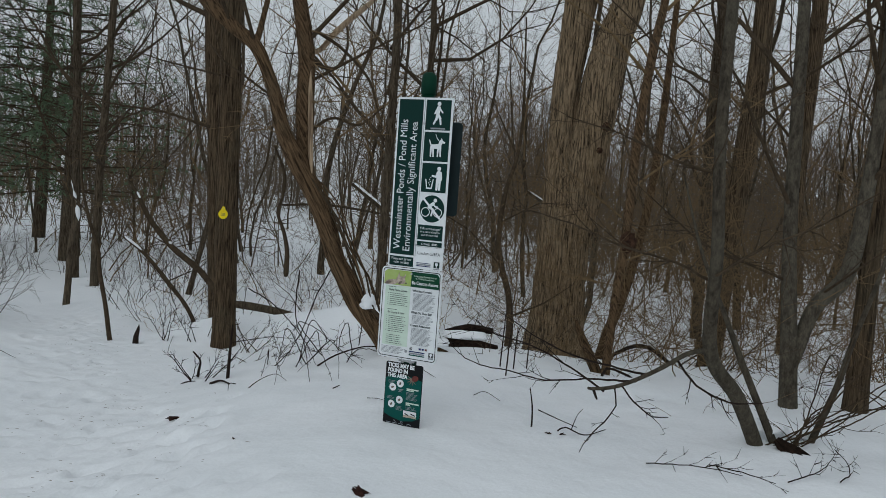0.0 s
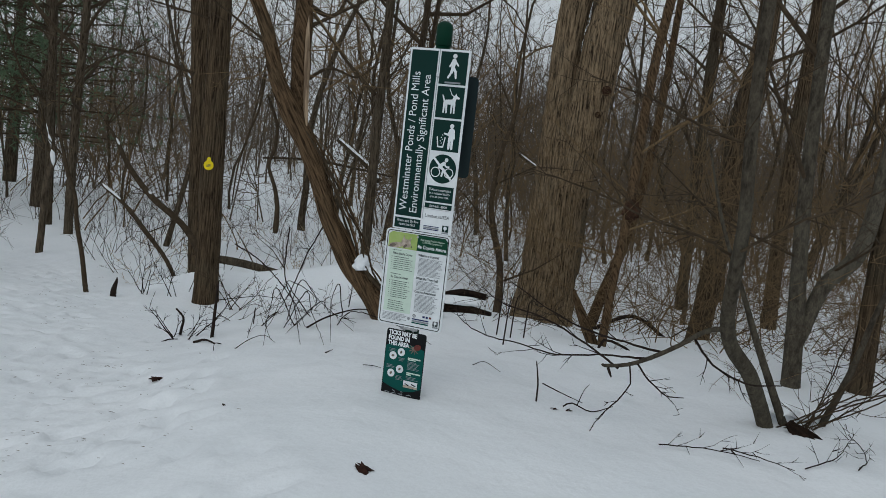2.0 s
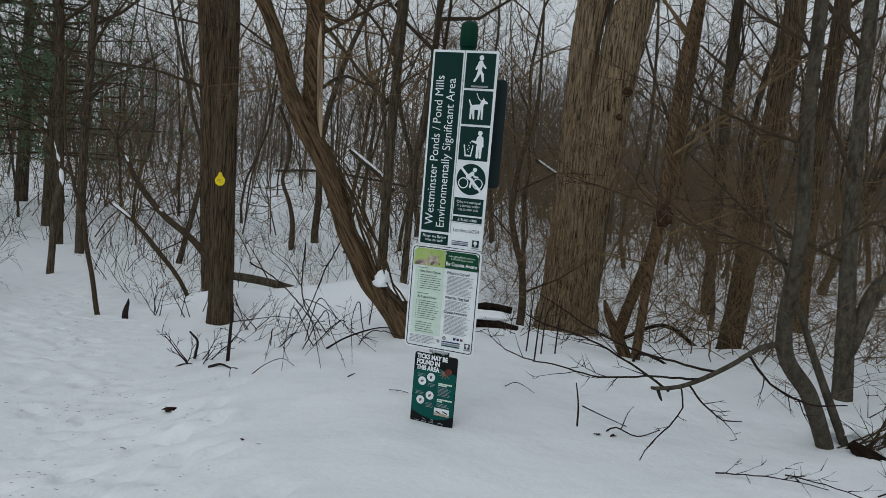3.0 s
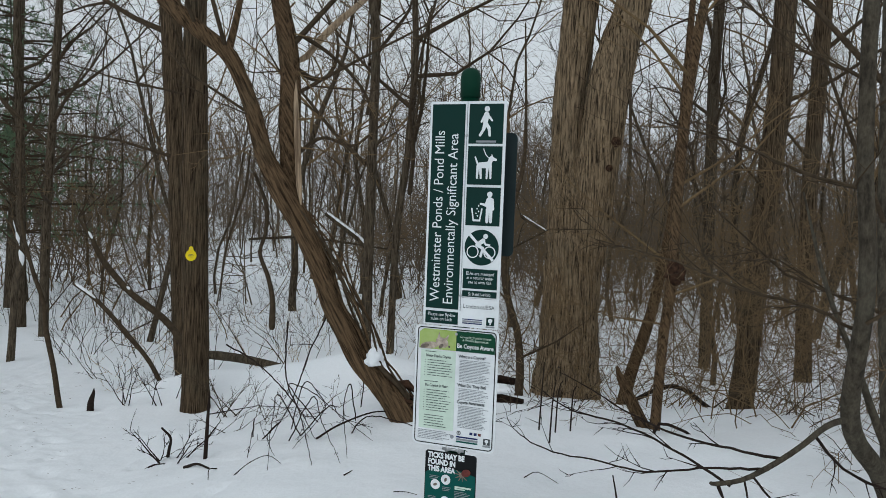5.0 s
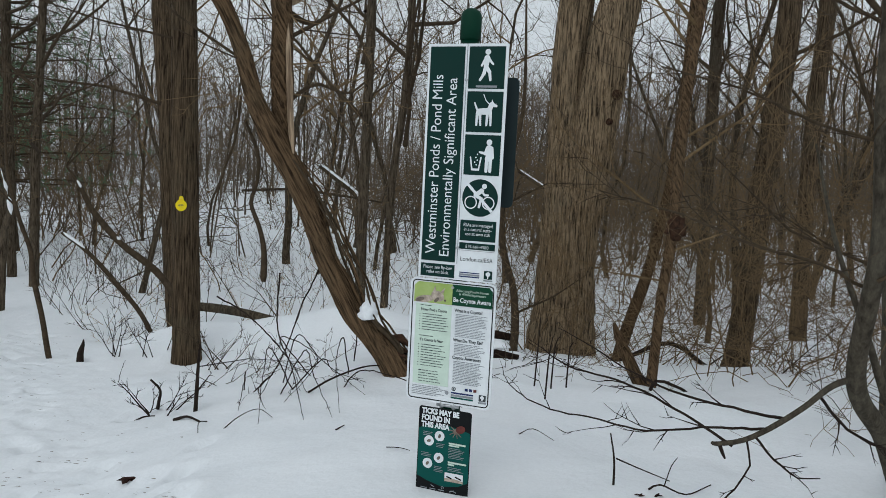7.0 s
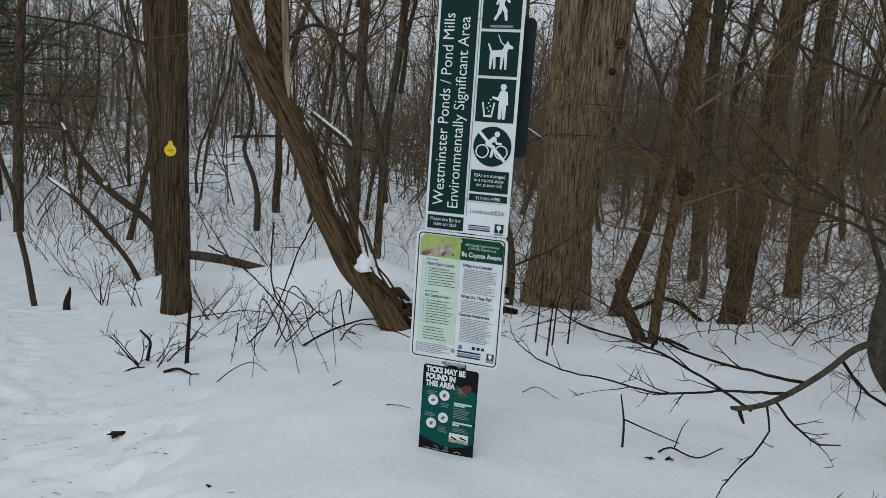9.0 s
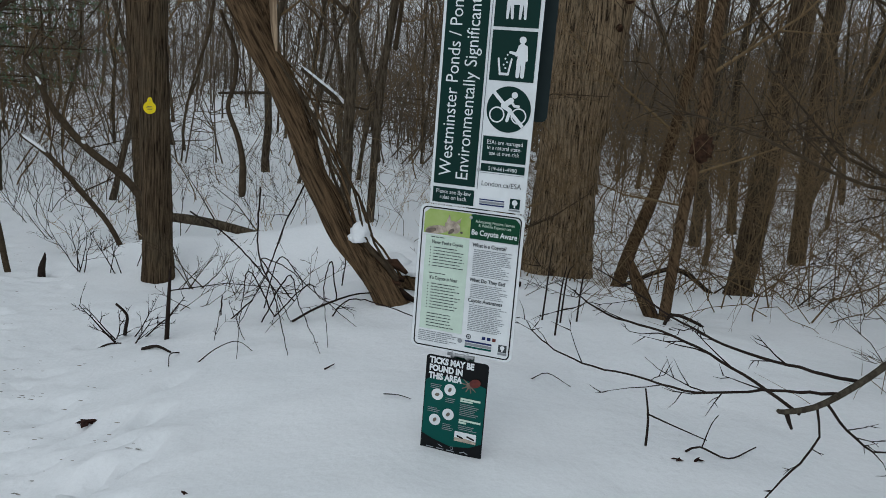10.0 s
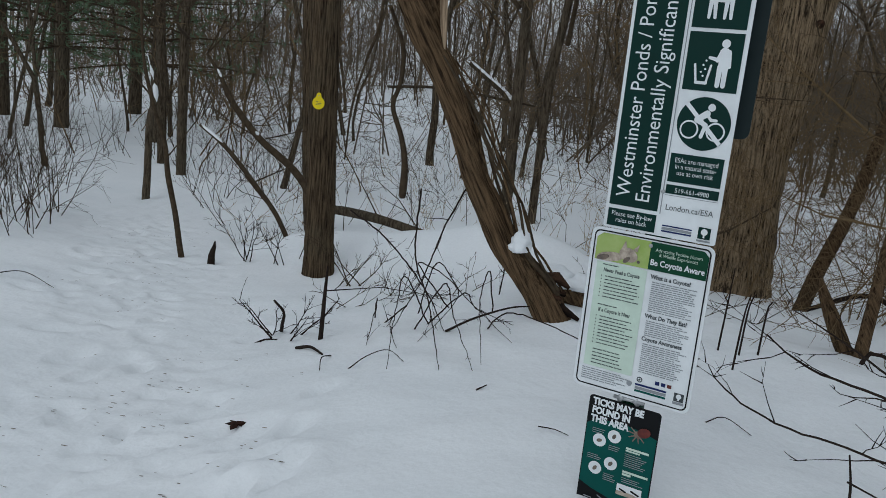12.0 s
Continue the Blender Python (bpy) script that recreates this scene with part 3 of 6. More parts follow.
def ink_lines(out, x0, x1, start, end, step, dot=False):
    f = start
    while f < end:
        last = nx_(x0 + (x1 - x0) * rng_ink.uniform(0.72, 1.0))
        x = nx_(x0)
        while x < last:
            w = rng_ink.uniform(0.006, 0.020)
            out.append(rect(x, nz(f + 0.0055), min(x + w, last), nz(f)))
            x += w + 0.0022
        if dot:
            dots.append(disc(nx_(x0 - 0.03), nz(f + 0.003), 0.0018, 8))
        f += step


ink_lines(lines_left, 0.13, 0.30, 0.215, 0.22, 0.02)
ink_lines(lines_left, 0.16, 0.47, 0.285, 0.43, 0.021, True)
ink_lines(lines_left, 0.13, 0.30, 0.462, 0.466, 0.02)
ink_lines(lines_left, 0.16, 0.47, 0.535, 0.72, 0.021, True)
ink_lines(lines_left, 0.14, 0.44, 0.745, 0.85, 0.022)
ink_lines(lines_right, 0.55, 0.93, 0.262, 0.445, 0.0125)
ink_lines(lines_right, 0.55, 0.93, 0.498, 0.59, 0.0125)
ink_lines(lines_right, 0.55, 0.93, 0.640, 0.82, 0.0125)
ink_lines(lines_right, 0.07, 0.48, 0.875, 0.945, 0.0135)
flat("text_lines_left", lines_left, Y2 - 0.0024, P_INK, INFO)
flat("text_lines_right", lines_right, Y2 - 0.0012, P_GREYINK, INFO)
flat("list_dots", dots, Y2 - 0.0024, P_INK, INFO)
flat("partner_bars", [rect(nx_(0.54), nz(0.905), nx_(0.80), nz(0.893))], Y2 - 0.0012, P_BLUE, INFO)
flat("partner_bar_teal", [rect(nx_(0.54), nz(0.945), nx_(0.80), nz(0.932))], Y2 - 0.0012, P_TEAL, INFO)
flat("partner_grey", [rect(nx_(0.54), nz(0.928), nx_(0.80), nz(0.911)), rect(nx_(0.86), nz(0.955), nx_(0.95), nz(0.94))], Y2 - 0.0012, P_GREYINK, INFO)
flat("crest_field", [rect(nx_(0.865), nz(0.937), nx_(0.945), nz(0.885))], Y2 - 0.0012, P_INK, INFO)
flat("crest_shape", [disc(nx_(0.905), nz(0.905), 0.0075), rect(nx_(0.898), nz(0.93), nx_(0.912), nz(0.912))], Y2 - 0.0024, P_WHITE, INFO)
flat("round_marks", ringshape(nx_(0.57), nz(0.866), 0.0055, 0.0085) + [disc(nx_(0.57), nz(0.866), 0.003)], Y2 - 0.0012, P_INK, INFO)
flat("round_mark_grey", [disc(nx_(0.49), nz(0.905), 0.008)], Y2 - 0.0024, P_GREYINK, INFO)
for k in range(2):
    flat("square_mark", [rect(nx_(0.70 + 0.05 * k), nz(0.872), nx_(0.735 + 0.05 * k), nz(0.850))], Y2 - 0.0012, P_BLUE, INFO)
flat("square_mark_red", [rect(nx_(0.80), nz(0.872), nx_(0.835), nz(0.850))], Y2 - 0.0012, P_RED, INFO)
acc = Acc()
acc_y = Y2 - 0.001
tube(acc, [(nx_(0.50), acc_y, nz(0.055)), (nx_(0.50), acc_y - 0.004, nz(0.055)), (nx_(0.50), acc_y - 0.006, nz(0.055))], [0.006, 0.006, 0.003], 6, True)
linked("bolt", acc.mesh("bolt", STEEL, False), INFO, "steel bolt head")

# third panel: 0.215 wide, its foot in the snow
TICK = sheet("warning_panel", rect(-0.116, -0.04, 0.104, 0.384, 0.012), -0.004, 0.003, P_BLACK, SIGN, "black and teal warning panel with its foot in snow")


def kx(f):
    return -0.116 + 0.220 * f


def kz(f):
    return 0.384 - 0.355 * f


Y3 = -0.004
arch = [(kx(0.012), kz(0.80)), (kx(0.2), kz(0.845)), (kx(0.5), kz(0.89)), (kx(0.8), kz(0.86)), (kx(0.988), kz(0.80)), (kx(0.988), kz(0.235))]
arch += [(kx(1 - 0.1 * k), kz(0.235 - 0.05 * math.sin(math.pi * 0.1 * k))) for k in range(1, 10)] + [(kx(0.012), kz(0.26))]
flat("teal_field", [arch], Y3 - 0.0012, P_TEAL, TICK, "teal printed field")
lettering("TICKS MAY BE\nFOUND IN\nTHIS AREA", 0.0300, kx(0.06), kz(0.075), Y3 - 0.0024, P_WHITE, TICK, bold=0.0016, squeeze=0.82)
flat("red_shape", [disc(kx(0.81), kz(0.205), 0.020, 20, 0.75, 0.4)], Y3 - 0.0036, P_RED, TICK)
flat("dark_strokes", [disc(kx(0.73), kz(0.235), 0.011)] + [bar((kx(0.73), kz(0.235)), (kx(0.73) + 0.030 * math.cos(a), kz(0.235) + 0.026 * math.sin(a)), 0.003, 0.0015) for a in (2.4, 3.0, 3.7, 4.3, 4.9, 5.5)], Y3 - 0.0030, P_FURDARK, TICK)
spots = [(0.42, 0.315), (0.22, 0.385), (0.42, 0.565), (0.21, 0.645)]
for (a, b), t in zip(spots, (1.2, 0.4, 0.9, 1.0)):
    flat("white_disc", [disc(kx(a), kz(b), 0.0205)], Y3 - 0.0024, P_WHITE, TICK)
    flat("disc_shape", [disc(kx(a), kz(b), 0.009, 14, 0.62, t)], Y3 - 0.0036, P_FURDARK, TICK)
for x0, x1, f0, f1 in ((0.60, 0.92, 0.37, 0.39), (0.60, 0.80, 0.395, 0.41), (0.60, 0.95, 0.585, 0.605), (0.60, 0.72, 0.61, 0.63)):
    flat("heading_bar", [rect(kx(x0), kz(f1), kx(x1), kz(f0))], Y3 - 0.0024, P_PALE, TICK)
rows3 = [(0.60, 0.90, 0.43 + 0.018 * k) for k in range(7)] + [(0.60, 0.9, 0.65 + 0.018 * k) for k in range(3)] + [(0.10, 0.30, 0.285 + 0.018 * k) for k in range(3)] + [(0.36, 0.52, 0.40 + 0.018 * k) for k in range(3)] + [(0.08, 0.28, 0.525 + 0.018 * k) for k in range(3)] + [(0.34, 0.52, 0.665 + 0.018 * k) for k in range(4)]
flat("text_bars", [rect(kx(a), kz(f + 0.006), kx(a + (b - a) * (0.75 + 0.25 * ((k * 7) % 4) / 3)), kz(f)) for k, (a, b, f) in enumerate(rows3)], Y3 - 0.0024, P_GREYINK, TICK)
flat("picture_field", [rect(kx(0.55), kz(0.815), kx(0.90), kz(0.715))], Y3 - 0.0024, P_WHITE, TICK)
flat("picture_shapes", [[(kx(0.55), kz(0.815)), (kx(0.90), kz(0.815)), (kx(0.90), kz(0.79)), (kx(0.74), kz(0.775)), (kx(0.55), kz(0.78))]], Y3 - 0.0030, P_FUR, TICK)
flat("picture_strokes", [bar((kx(0.60), kz(0.76)), (kx(0.68), kz(0.775)), 0.003), bar((kx(0.76), kz(0.75)), (kx(0.86), kz(0.77)), 0.003)], Y3 - 0.0036, P_BLACK, TICK)
flat("foot_marks", [rect(kx(0.10 + 0.17 * k), kz(0.935), kx(0.22 + 0.17 * k), kz(0.925)) for k in range(3)] + [bar((kx(0.66), kz(0.93)), (kx(0.72), kz(0.915)), 0.0018), bar((kx(0.72), kz(0.915)), (kx(0.78), kz(0.93)), 0.0018), bar((kx(0.30), kz(0.89)), (kx(0.36), kz(0.905)), 0.0016)] + ringshape(kx(0.52), kz(0.90), 0.004, 0.006), Y3 - 0.0024, P_GREYINK, TICK)

# bracket between the panels and the sign on the back of the post
acc = Acc()
for a in (-0.03, 0.03):
    tube(acc, [(a, -0.002, 0.408), (a * 0.6, 0.0, 0.398), (a, 0.002, 0.385)], [0.006, 0.008, 0.006], 8, True)
tube(acc, [(-0.045, 0.002, 0.397), (0.045, 0.002, 0.397)], [0.007, 0.007], 8, True)
linked("bracket", acc.mesh("bracket", STEEL), SIGN, "galvanised steel bracket")
sheet("back_panel", rect(-0.140, 1.185, 0.192, 1.68, 0.022), 0.088, 0.003, P_BACK, SIGN, "dark back of a second sign panel")


# ---- large trees near the trail ----
def stem(ctrl, mat, name, parent, label="", sides=36, depth=0.10, ridges=34, flare=0.0, seed=0.0, step=0.035, cap=False, slim=0.92):
    """A stem or limb along control points (x, y, z, radius), with relief of bark."""
    pts = curve_points(ctrl, step)
    pts[:, 3] *= slim
    acc = Acc()
    tube(acc, pts[:, :3], pts[:, 3], sides, cap, furrows(depth, ridges, seed, flare, ctrl[0][2] + 0.1))
    return linked(name, acc.mesh(name, mat), parent, label)


def crown(parent, starts, mat, seed, name="crown", kids=(6, 5, 4), wander=0.19, lift=0.05, label=""):
    """Branches from (place, direction, length, radius)."""
    rng = np.random.default_rng(seed)
    acc = Acc()
    for p, d, length, r in starts:
        grow(acc, np.array(p, float), np.array(d, float), length, r, 0, rng, wander, lift, kids)
    return linked(name, acc.mesh(name, mat), parent, label)


def snow_cap(name, at, size, parent=None, seed=0, turn=0.0):
    """A soft lump of snow lying on a branch."""
    bm = bmesh.new()
    bmesh.ops.create_icosphere(bm, subdivisions=3, radius=1.0)
    for v in bm.verts:
        k = 1 + 0.45 * noise.noise(v.co * 1.9 + Vector((seed, 0, 0))) + 0.22 * noise.noise(v.co * 5 + Vector((0, seed, 0)))
        v.co *= k
        if v.co.z < -0.25:
            v.co.z = -0.25 + (v.co.z + 0.25) * 0.25
    bm.transform(Matrix.Translation(at) @ Matrix.Rotation(turn, 4, "Z") @ Matrix.Diagonal((*size, 1)))
    me = bpy.data.meshes.new(name)
    bm.to_mesh(me)
    bm.free()
    me.materials.append(SNOW)
    me.polygons.foreach_set("use_smooth", [True] * len(me.polygons))
    return linked(name, me, parent)


def snow_strip(name, ctrl, parent=None, lift=0.9, full=False):
    """A ridge of snow lying along the top of a branch (x, y, z, radius)."""
    pts = curve_points(ctrl, 0.05)
    p = pts[:, :3].copy()
    p[:, 2] += pts[:, 3] * lift
    rng = np.random.default_rng(int(abs(ctrl[0][0]) * 100))
    gap = np.full(len(pts), 0.4) if full else np.array([noise.noise(Vector((q[0] * 5, q[1] * 5, q[2] * 5))) for q in p])
    r = pts[:, 3] * (0.55 + 0.2 * rng.random(len(p)) + 0.5 * gap)
    if not full:
        r = r * np.clip(gap * 4 + 0.5, 0, 1)
    r = np.maximum(r, 0.001)
    r[0] = r[-1] = 0.001
    p[:, 2] -= np.maximum(0, 0.35 - gap) * pts[:, 3] * 0.8
    acc = Acc()
    tube(acc, p, r, 8, True)
    return linked(name, acc.mesh(name, SNOW), parent)


# straight tree that bears the marker
T1 = tagged(new("tree"), "straight brown tree trunk with furrowed bark beside the trail", "tree")
stem([(-2.26, 7.65, -0.50, 0.128), (-2.28, 7.65, -0.30, 0.120), (-2.30, 7.65, 0.24, 0.114), (-2.33, 7.65, 0.97, 0.114), (-2.37, 7.65, 2.05, 0.107), (-2.40, 7.65, 3.12, 0.092), (-2.36, 7.7, 4.6, 0.08), (-2.4, 7.7, 7.5, 0.055), (-2.3, 7.7, 10.5, 0.02)], BARK_BROWN, "trunk", T1, sides=44, depth=0.11, ridges=40, flare=0.12, seed=2.0, slim=0.95)
crown(T1, [((-2.38, 7.68, 3.9), (-0.8, -0.3, 0.6), 2.4, 0.03), ((-2.38, 7.68, 4.6), (0.7, 0.3, 0.7), 2.6, 0.035), ((-2.4, 7.7, 5.5), (-0.5, 0.6, 0.8), 2.6, 0.03), ((-2.37, 7.65, 2.3), (-0.9, -0.5, 0.25), 1.3, 0.012), ((-2.4, 7.7, 6.5), (0.6, -0.4, 0.9), 2.4, 0.03), ((-2.3, 7.7, 8.2), (-0.5, 0.2, 0.9), 2.0, 0.02)], TWIG, 11)

MARK = tagged(new("trail_marker"), "small yellow trail marker tag nailed to a tree trunk", "trail marker")
MARK.matrix_world = pose(-2.325, 7.532, 1.0, 0, 0, 3) @ Matrix.Diagonal((0.86, 1, 0.86, 1))
tag_outline = [(0.052 * math.sin(a), -0.012 - 0.052 * math.cos(a)) for a in np.linspace(0, 2.65, 16)]
tag_outline += [(0.020 + 0.012 * 0, 0.052), (0.017, 0.066), (0.006, 0.074), (-0.006, 0.074), (-0.017, 0.066), (-0.020, 0.052)]
tag_outline += [(0.052 * math.sin(a), -0.012 - 0.052 * math.cos(a)) for a in np.linspace(-2.65, -0.2, 15)]
sheet("tag", tag_outline, -0.012, 0.003, P_YELLOW, MARK)
flat("printed_bars", [rect(-0.022, -0.004, 0.020, 0.000), rect(-0.026, -0.016, 0.026, -0.012), rect(-0.022, -0.028, 0.022, -0.024)], -0.0132, P_INK, MARK)
acc = Acc()
tube(acc, [(0, -0.010, 0.05), (0, -0.016, 0.05)], [0.004, 0.005], 8, True)
linked("nail", acc.mesh("nail", STEEL), MARK)

# trunk that stands close behind it
T1B = tagged(new("tree"), "dark tree trunk standing close behind the marked tree", "tree")
stem([(-3.14, 10.3, -0.75, 0.16), (-3.19, 10.3, -0.5, 0.14), (-3.28, 10.3, 0.33, 0.128), (-3.37, 10.3, 1.84, 0.130), (-3.52, 10.3, 3.59, 0.130), (-3.61, 10.3, 4.80, 0.115), (-3.8, 10.3, 8.0, 0.07), (-3.8, 10.2, 11, 0.02)], BARK_BROWN, "trunk", T1B, sides=30, seed=5.0, step=0.06)
crown(T1B, [((-3.43, 10.2, 2.0), (-1.0, -0.4, 0.05), 2.4, 0.022), ((-3.5, 10.3, 3.4), (-0.9, 0.2, 0.5), 3.0, 0.04), ((-3.6, 10.3, 4.4), (0.8, -0.2, 0.7), 3.0, 0.04), ((-3.65, 10.3, 5.4), (-0.7, -0.4, 0.8), 3.0, 0.04), ((-3.7, 10.3, 6.6), (0.5, 0.5, 0.9), 3.0, 0.03)], TWIG, 12)

# leaning forked tree
LEAN_T = tagged(new("leaning_tree"), "leaning forked tree with ropy bark, rotten base and hanging vines", "tree")
LEAN_LINE = [(-0.29, 6.08, -0.26, 0.120), (-0.355, 6.08, -0.115, 0.112), (-0.435, 6.1, 0.008, 0.102), (-0.535, 6.1, 0.168, 0.090), (-0.630, 6.1, 0.273, 0.080), (-0.772, 6.1, 0.43, 0.073), (-0.857, 6.1, 0.589, 0.071), (-0.957, 6.1, 0.766, 0.069), (-1.024, 6.1, 0.943, 0.071), (-1.095, 6.1, 1.12, 0.073), (-1.19, 6.1, 1.296, 0.075), (-1.30, 6.1, 1.471, 0.080), (-1.36, 6.1, 1.575, 0.073), (-1.434, 6.1, 1.717, 0.060), (-1.522, 6.1, 2.0, 0.055), (-1.596, 6.1, 2.176, 0.050), (-1.695, 6.1, 2.35, 0.051), (-1.878, 6.1, 2.486, 0.052), (-2.043, 6.1, 2.623, 0.052), (-2.16, 6.1, 2.76, 0.049), (-2.40, 6.05, 3.3, 0.042), (-2.7, 6.0, 4.3, 0.03), (-2.9, 5.9, 5.6, 0.012)]
stem(LEAN_LINE, BARK_LEAN, "trunk", LEAN_T, sides=48, depth=0.16, ridges=36, flare=0.04, seed=8.0, slim=0.97)
stem([(-1.22, 6.13, 1.40, 0.045), (-1.262, 6.15, 1.55, 0.060), (-1.283, 6.15, 1.835, 0.072), (-1.289, 6.15, 2.016, 0.070), (-1.291, 6.15, 2.196, 0.066), (-1.315, 6.15, 2.375, 0.066), (-1.35, 6.15, 2.553, 0.063), (-1.388, 6.15, 2.731, 0.060), (-1.428, 6.15, 2.945, 0.055), (-1.5, 6.2, 3.7, 0.045), (-1.5, 6.3, 5.2, 0.03), (-1.5, 6.3, 6.6, 0.010)], BARK_LEAN, "second_trunk", LEAN_T, sides=36, depth=0.20, ridges=26, seed=9.0, slim=0.97)
stem([(-1.695, 6.1, 2.35, 0.030), (-1.663, 6.1, 2.494, 0.026), (-1.636, 6.1, 2.637, 0.022), (-1.613, 6.1, 2.816, 0.018), (-1.58, 6.1, 3.3, 0.014), (-1.55, 6.1, 4.2, 0.006)], BARK_LEAN, "limb", LEAN_T, sides=16, seed=3.0)
stem([(-1.183, 6.07, 1.405, 0.008), (-1.202, 6.08, 1.548, 0.020), (-1.222, 6.085, 1.762, 0.021), (-1.238, 6.085, 1.977, 0.019), (-1.247, 6.09, 2.12, 0.012), (-1.25, 6.1, 2.2, 0.003)], PALE_WOOD, "split_wood", LEAN_T, "pale torn bare wood", sides=12, depth=0.35, ridges=10, seed=4.0)
stem([(-1.30, 6.2, 2.33, 0.018), (-1.23, 6.3, 2.392, 0.022), (-1.141, 6.3, 2.506, 0.026), (-1.034, 6.3, 2.62, 0.025), (-0.908, 6.3, 2.736, 0.022), (-0.782, 6.3, 2.851, 0.018), (-0.6, 6.3, 3.0, 0.006)], PALE_WOOD, "dead_limb", LEAN_T, "pale barkless dead limb", sides=12, depth=0.2, ridges=10, seed=6.0)
for ctrl in (
    [(-1.29, 6.2, 2.30, 0.024), (-1.17, 6.25, 2.24, 0.020), (-1.08, 6.3, 2.27, 0.016), (-1.02, 6.3, 2.42, 0.012), (-1.04, 6.3, 2.62, 0.006)],
    [(-1.26, 6.2, 2.52, 0.018), (-1.05, 6.3, 2.40, 0.014), (-0.85, 6.4, 2.20, 0.012), (-0.75, 6.4, 1.95, 0.007)],
    [(-1.27, 6.2, 1.72, 0.016), (-1.10, 6.3, 1.86, 0.013), (-0.90, 6.4, 1.83, 0.010), (-0.72, 6.4, 1.98, 0.006)],
):
    stem(ctrl, TWIG, "dead_limb", LEAN_T, "dark crooked dead limb", sides=10, depth=0.2, ridges=8, seed=ctrl[0][2])
# rotten hollow at the base: torn plates of wood in the fork of the fallen half
rngr = np.random.default_rng(5)
for k in range(14):
    acc = Acc()
    a = k / 13
    p0 = np.array([-0.66 + 0.20 * a + rngr.normal(0, 0.02), 6.11 + rngr.normal(0, 0.025), 0.36 - 0.24 * a + rngr.normal(0, 0.02)])
    p1 = p0 + np.array([rngr.uniform(0.08, 0.18), rngr.normal(0.01, 0.03), rngr.uniform(-0.14, -0.04)])
    tube(acc, [p0, (p0 + p1) / 2 + rngr.normal(0, 0.012, 3), p1], [0.020, rngr.uniform(0.020, 0.036), 0.010], 7, True)
    linked("rotten_plate", acc.mesh("rotten_plate", ROT if k % 3 else ROT_DARK), LEAN_T, "dark crumbling rotten wood")
# woody vines that climb along the upper side of the stem
rngv = np.random.default_rng(21)
lean_path = curve_points(LEAN_LINE, 0.05)
lean_path = lean_path[(lean_path[:, 2] > 0.16) & (lean_path[:, 2] < 1.5)]
for k in range(7):
    acc = Acc()
    n = len(lean_path) - (3 * k) % 8
    s_ = np.linspace(0, 1, n)
    away = (0.030 + 0.016 * k) * np.sin(np.pi * np.clip(1 - s_, 0, 0.8)) ** 1.2 + 0.050
    pts = lean_path[:n, :3].copy()
    pts[:, 0] += away + 0.014 * np.sin(9 * s_ + k)
    pts[:, 1] += -0.03 + 0.03 * np.cos(8 * s_ + 2 * k) * (1 + s_)
    pts[:, 2] += away * 0.45 + rngv.normal(0, 0.005, n)
    tube(acc, pts, np.linspace(0.014 - 0.0012 * k, 0.005, n), 7)
    linked("vine", acc.mesh("vine", (BARK_LEAN, TWIG, TWIG)[k % 3]), LEAN_T, "dark twisted woody vine")
for ctrl in (
    [(-1.50, 6.12, 1.60, 0.010), (-1.45, 6.28, 1.40, 0.014), (-1.452, 6.3, 1.214, 0.014), (-1.485, 6.3, 1.082, 0.015), (-1.423, 6.3, 0.917, 0.017), (-1.389, 6.3, 0.769, 0.021), (-1.386, 6.3, 0.60, 0.024), (-1.385, 6.3, 0.57, 0.012)],
    [(-1.55, 6.2, 1.75, 0.008), (-1.60, 6.3, 1.5, 0.009), (-1.66, 6.3, 1.30, 0.008), (-1.72, 6.3, 1.05, 0.007), (-1.74, 6.3, 0.75, 0.005)],
):
    stem(ctrl, TWIG, "hanging_vine", LEAN_T, "thick dark hanging vine", sides=9, depth=0.12, ridges=7, seed=ctrl[0][2], cap=True)
crown(LEAN_T, [((-1.70, 6.1, 2.36), (-0.5, -0.2, 0.8), 1.6, 0.016), ((-1.32, 6.15, 2.4), (0.8, 0.2, 0.5), 1.8, 0.02), ((-1.43, 6.15, 2.95), (-0.8, 0.5, 0.4), 1.8, 0.02), ((-1.45, 6.2, 3.2), (0.6, -0.3, 0.8), 2.0, 0.025), ((-2.3, 6.05, 3.1), (-0.8, 0.2, 0.4), 1.8, 0.02), ((-1.9, 6.1, 2.5), (0.1, -0.3, 0.9), 1.4, 0.015), ((-1.5, 6.1, 1.95), (-0.7, 0.1, 0.35), 1.3, 0.012), ((-1.29, 6.15, 2.1), (0.7, 0.2, 0.7), 1.5, 0.014), ((-2.6, 6.0, 3.9), (0.4, 0.2, 0.8), 1.8, 0.018), ((-1.5, 6.25, 4.3), (0.5, 0.1, 0.9), 1.8, 0.018)], TWIG, 13)
crown(LEAN_T, [((-1.28, 6.12, z), (0.9 if k % 3 else -0.7, -0.2 + 0.1 * k, 0.25 - 0.12 * k), 0.75, 0.006) for k, z in enumerate((1.62, 1.78, 1.95, 2.12, 2.3, 2.5, 2.7))], TWIG_RED, 23, "shoot_tangle", (5, 4), 0.30, -0.02)
tagged(snow_cap("snow_lump", (-0.68, 6.05, 0.435), (0.062, 0.058, 0.080), seed=3), "lump of snow lodged in the fork of a leaning tree", "snow")
LOG = tagged(new("fallen_log"), "short dark rotten log lying against the leaning tree", "log")
stem([(-0.69, 6.30, 0.235, 0.050), (-0.542, 6.35, 0.172, 0.060), (-0.408, 6.37, 0.13, 0.060), (-0.22, 6.40, 0.07, 0.055), (-0.05, 6.42, 0.02, 0.045)], BARK_LEAN, "log", LOG, sides=26, depth=0.18, ridges=18, seed=15.0, cap=True)
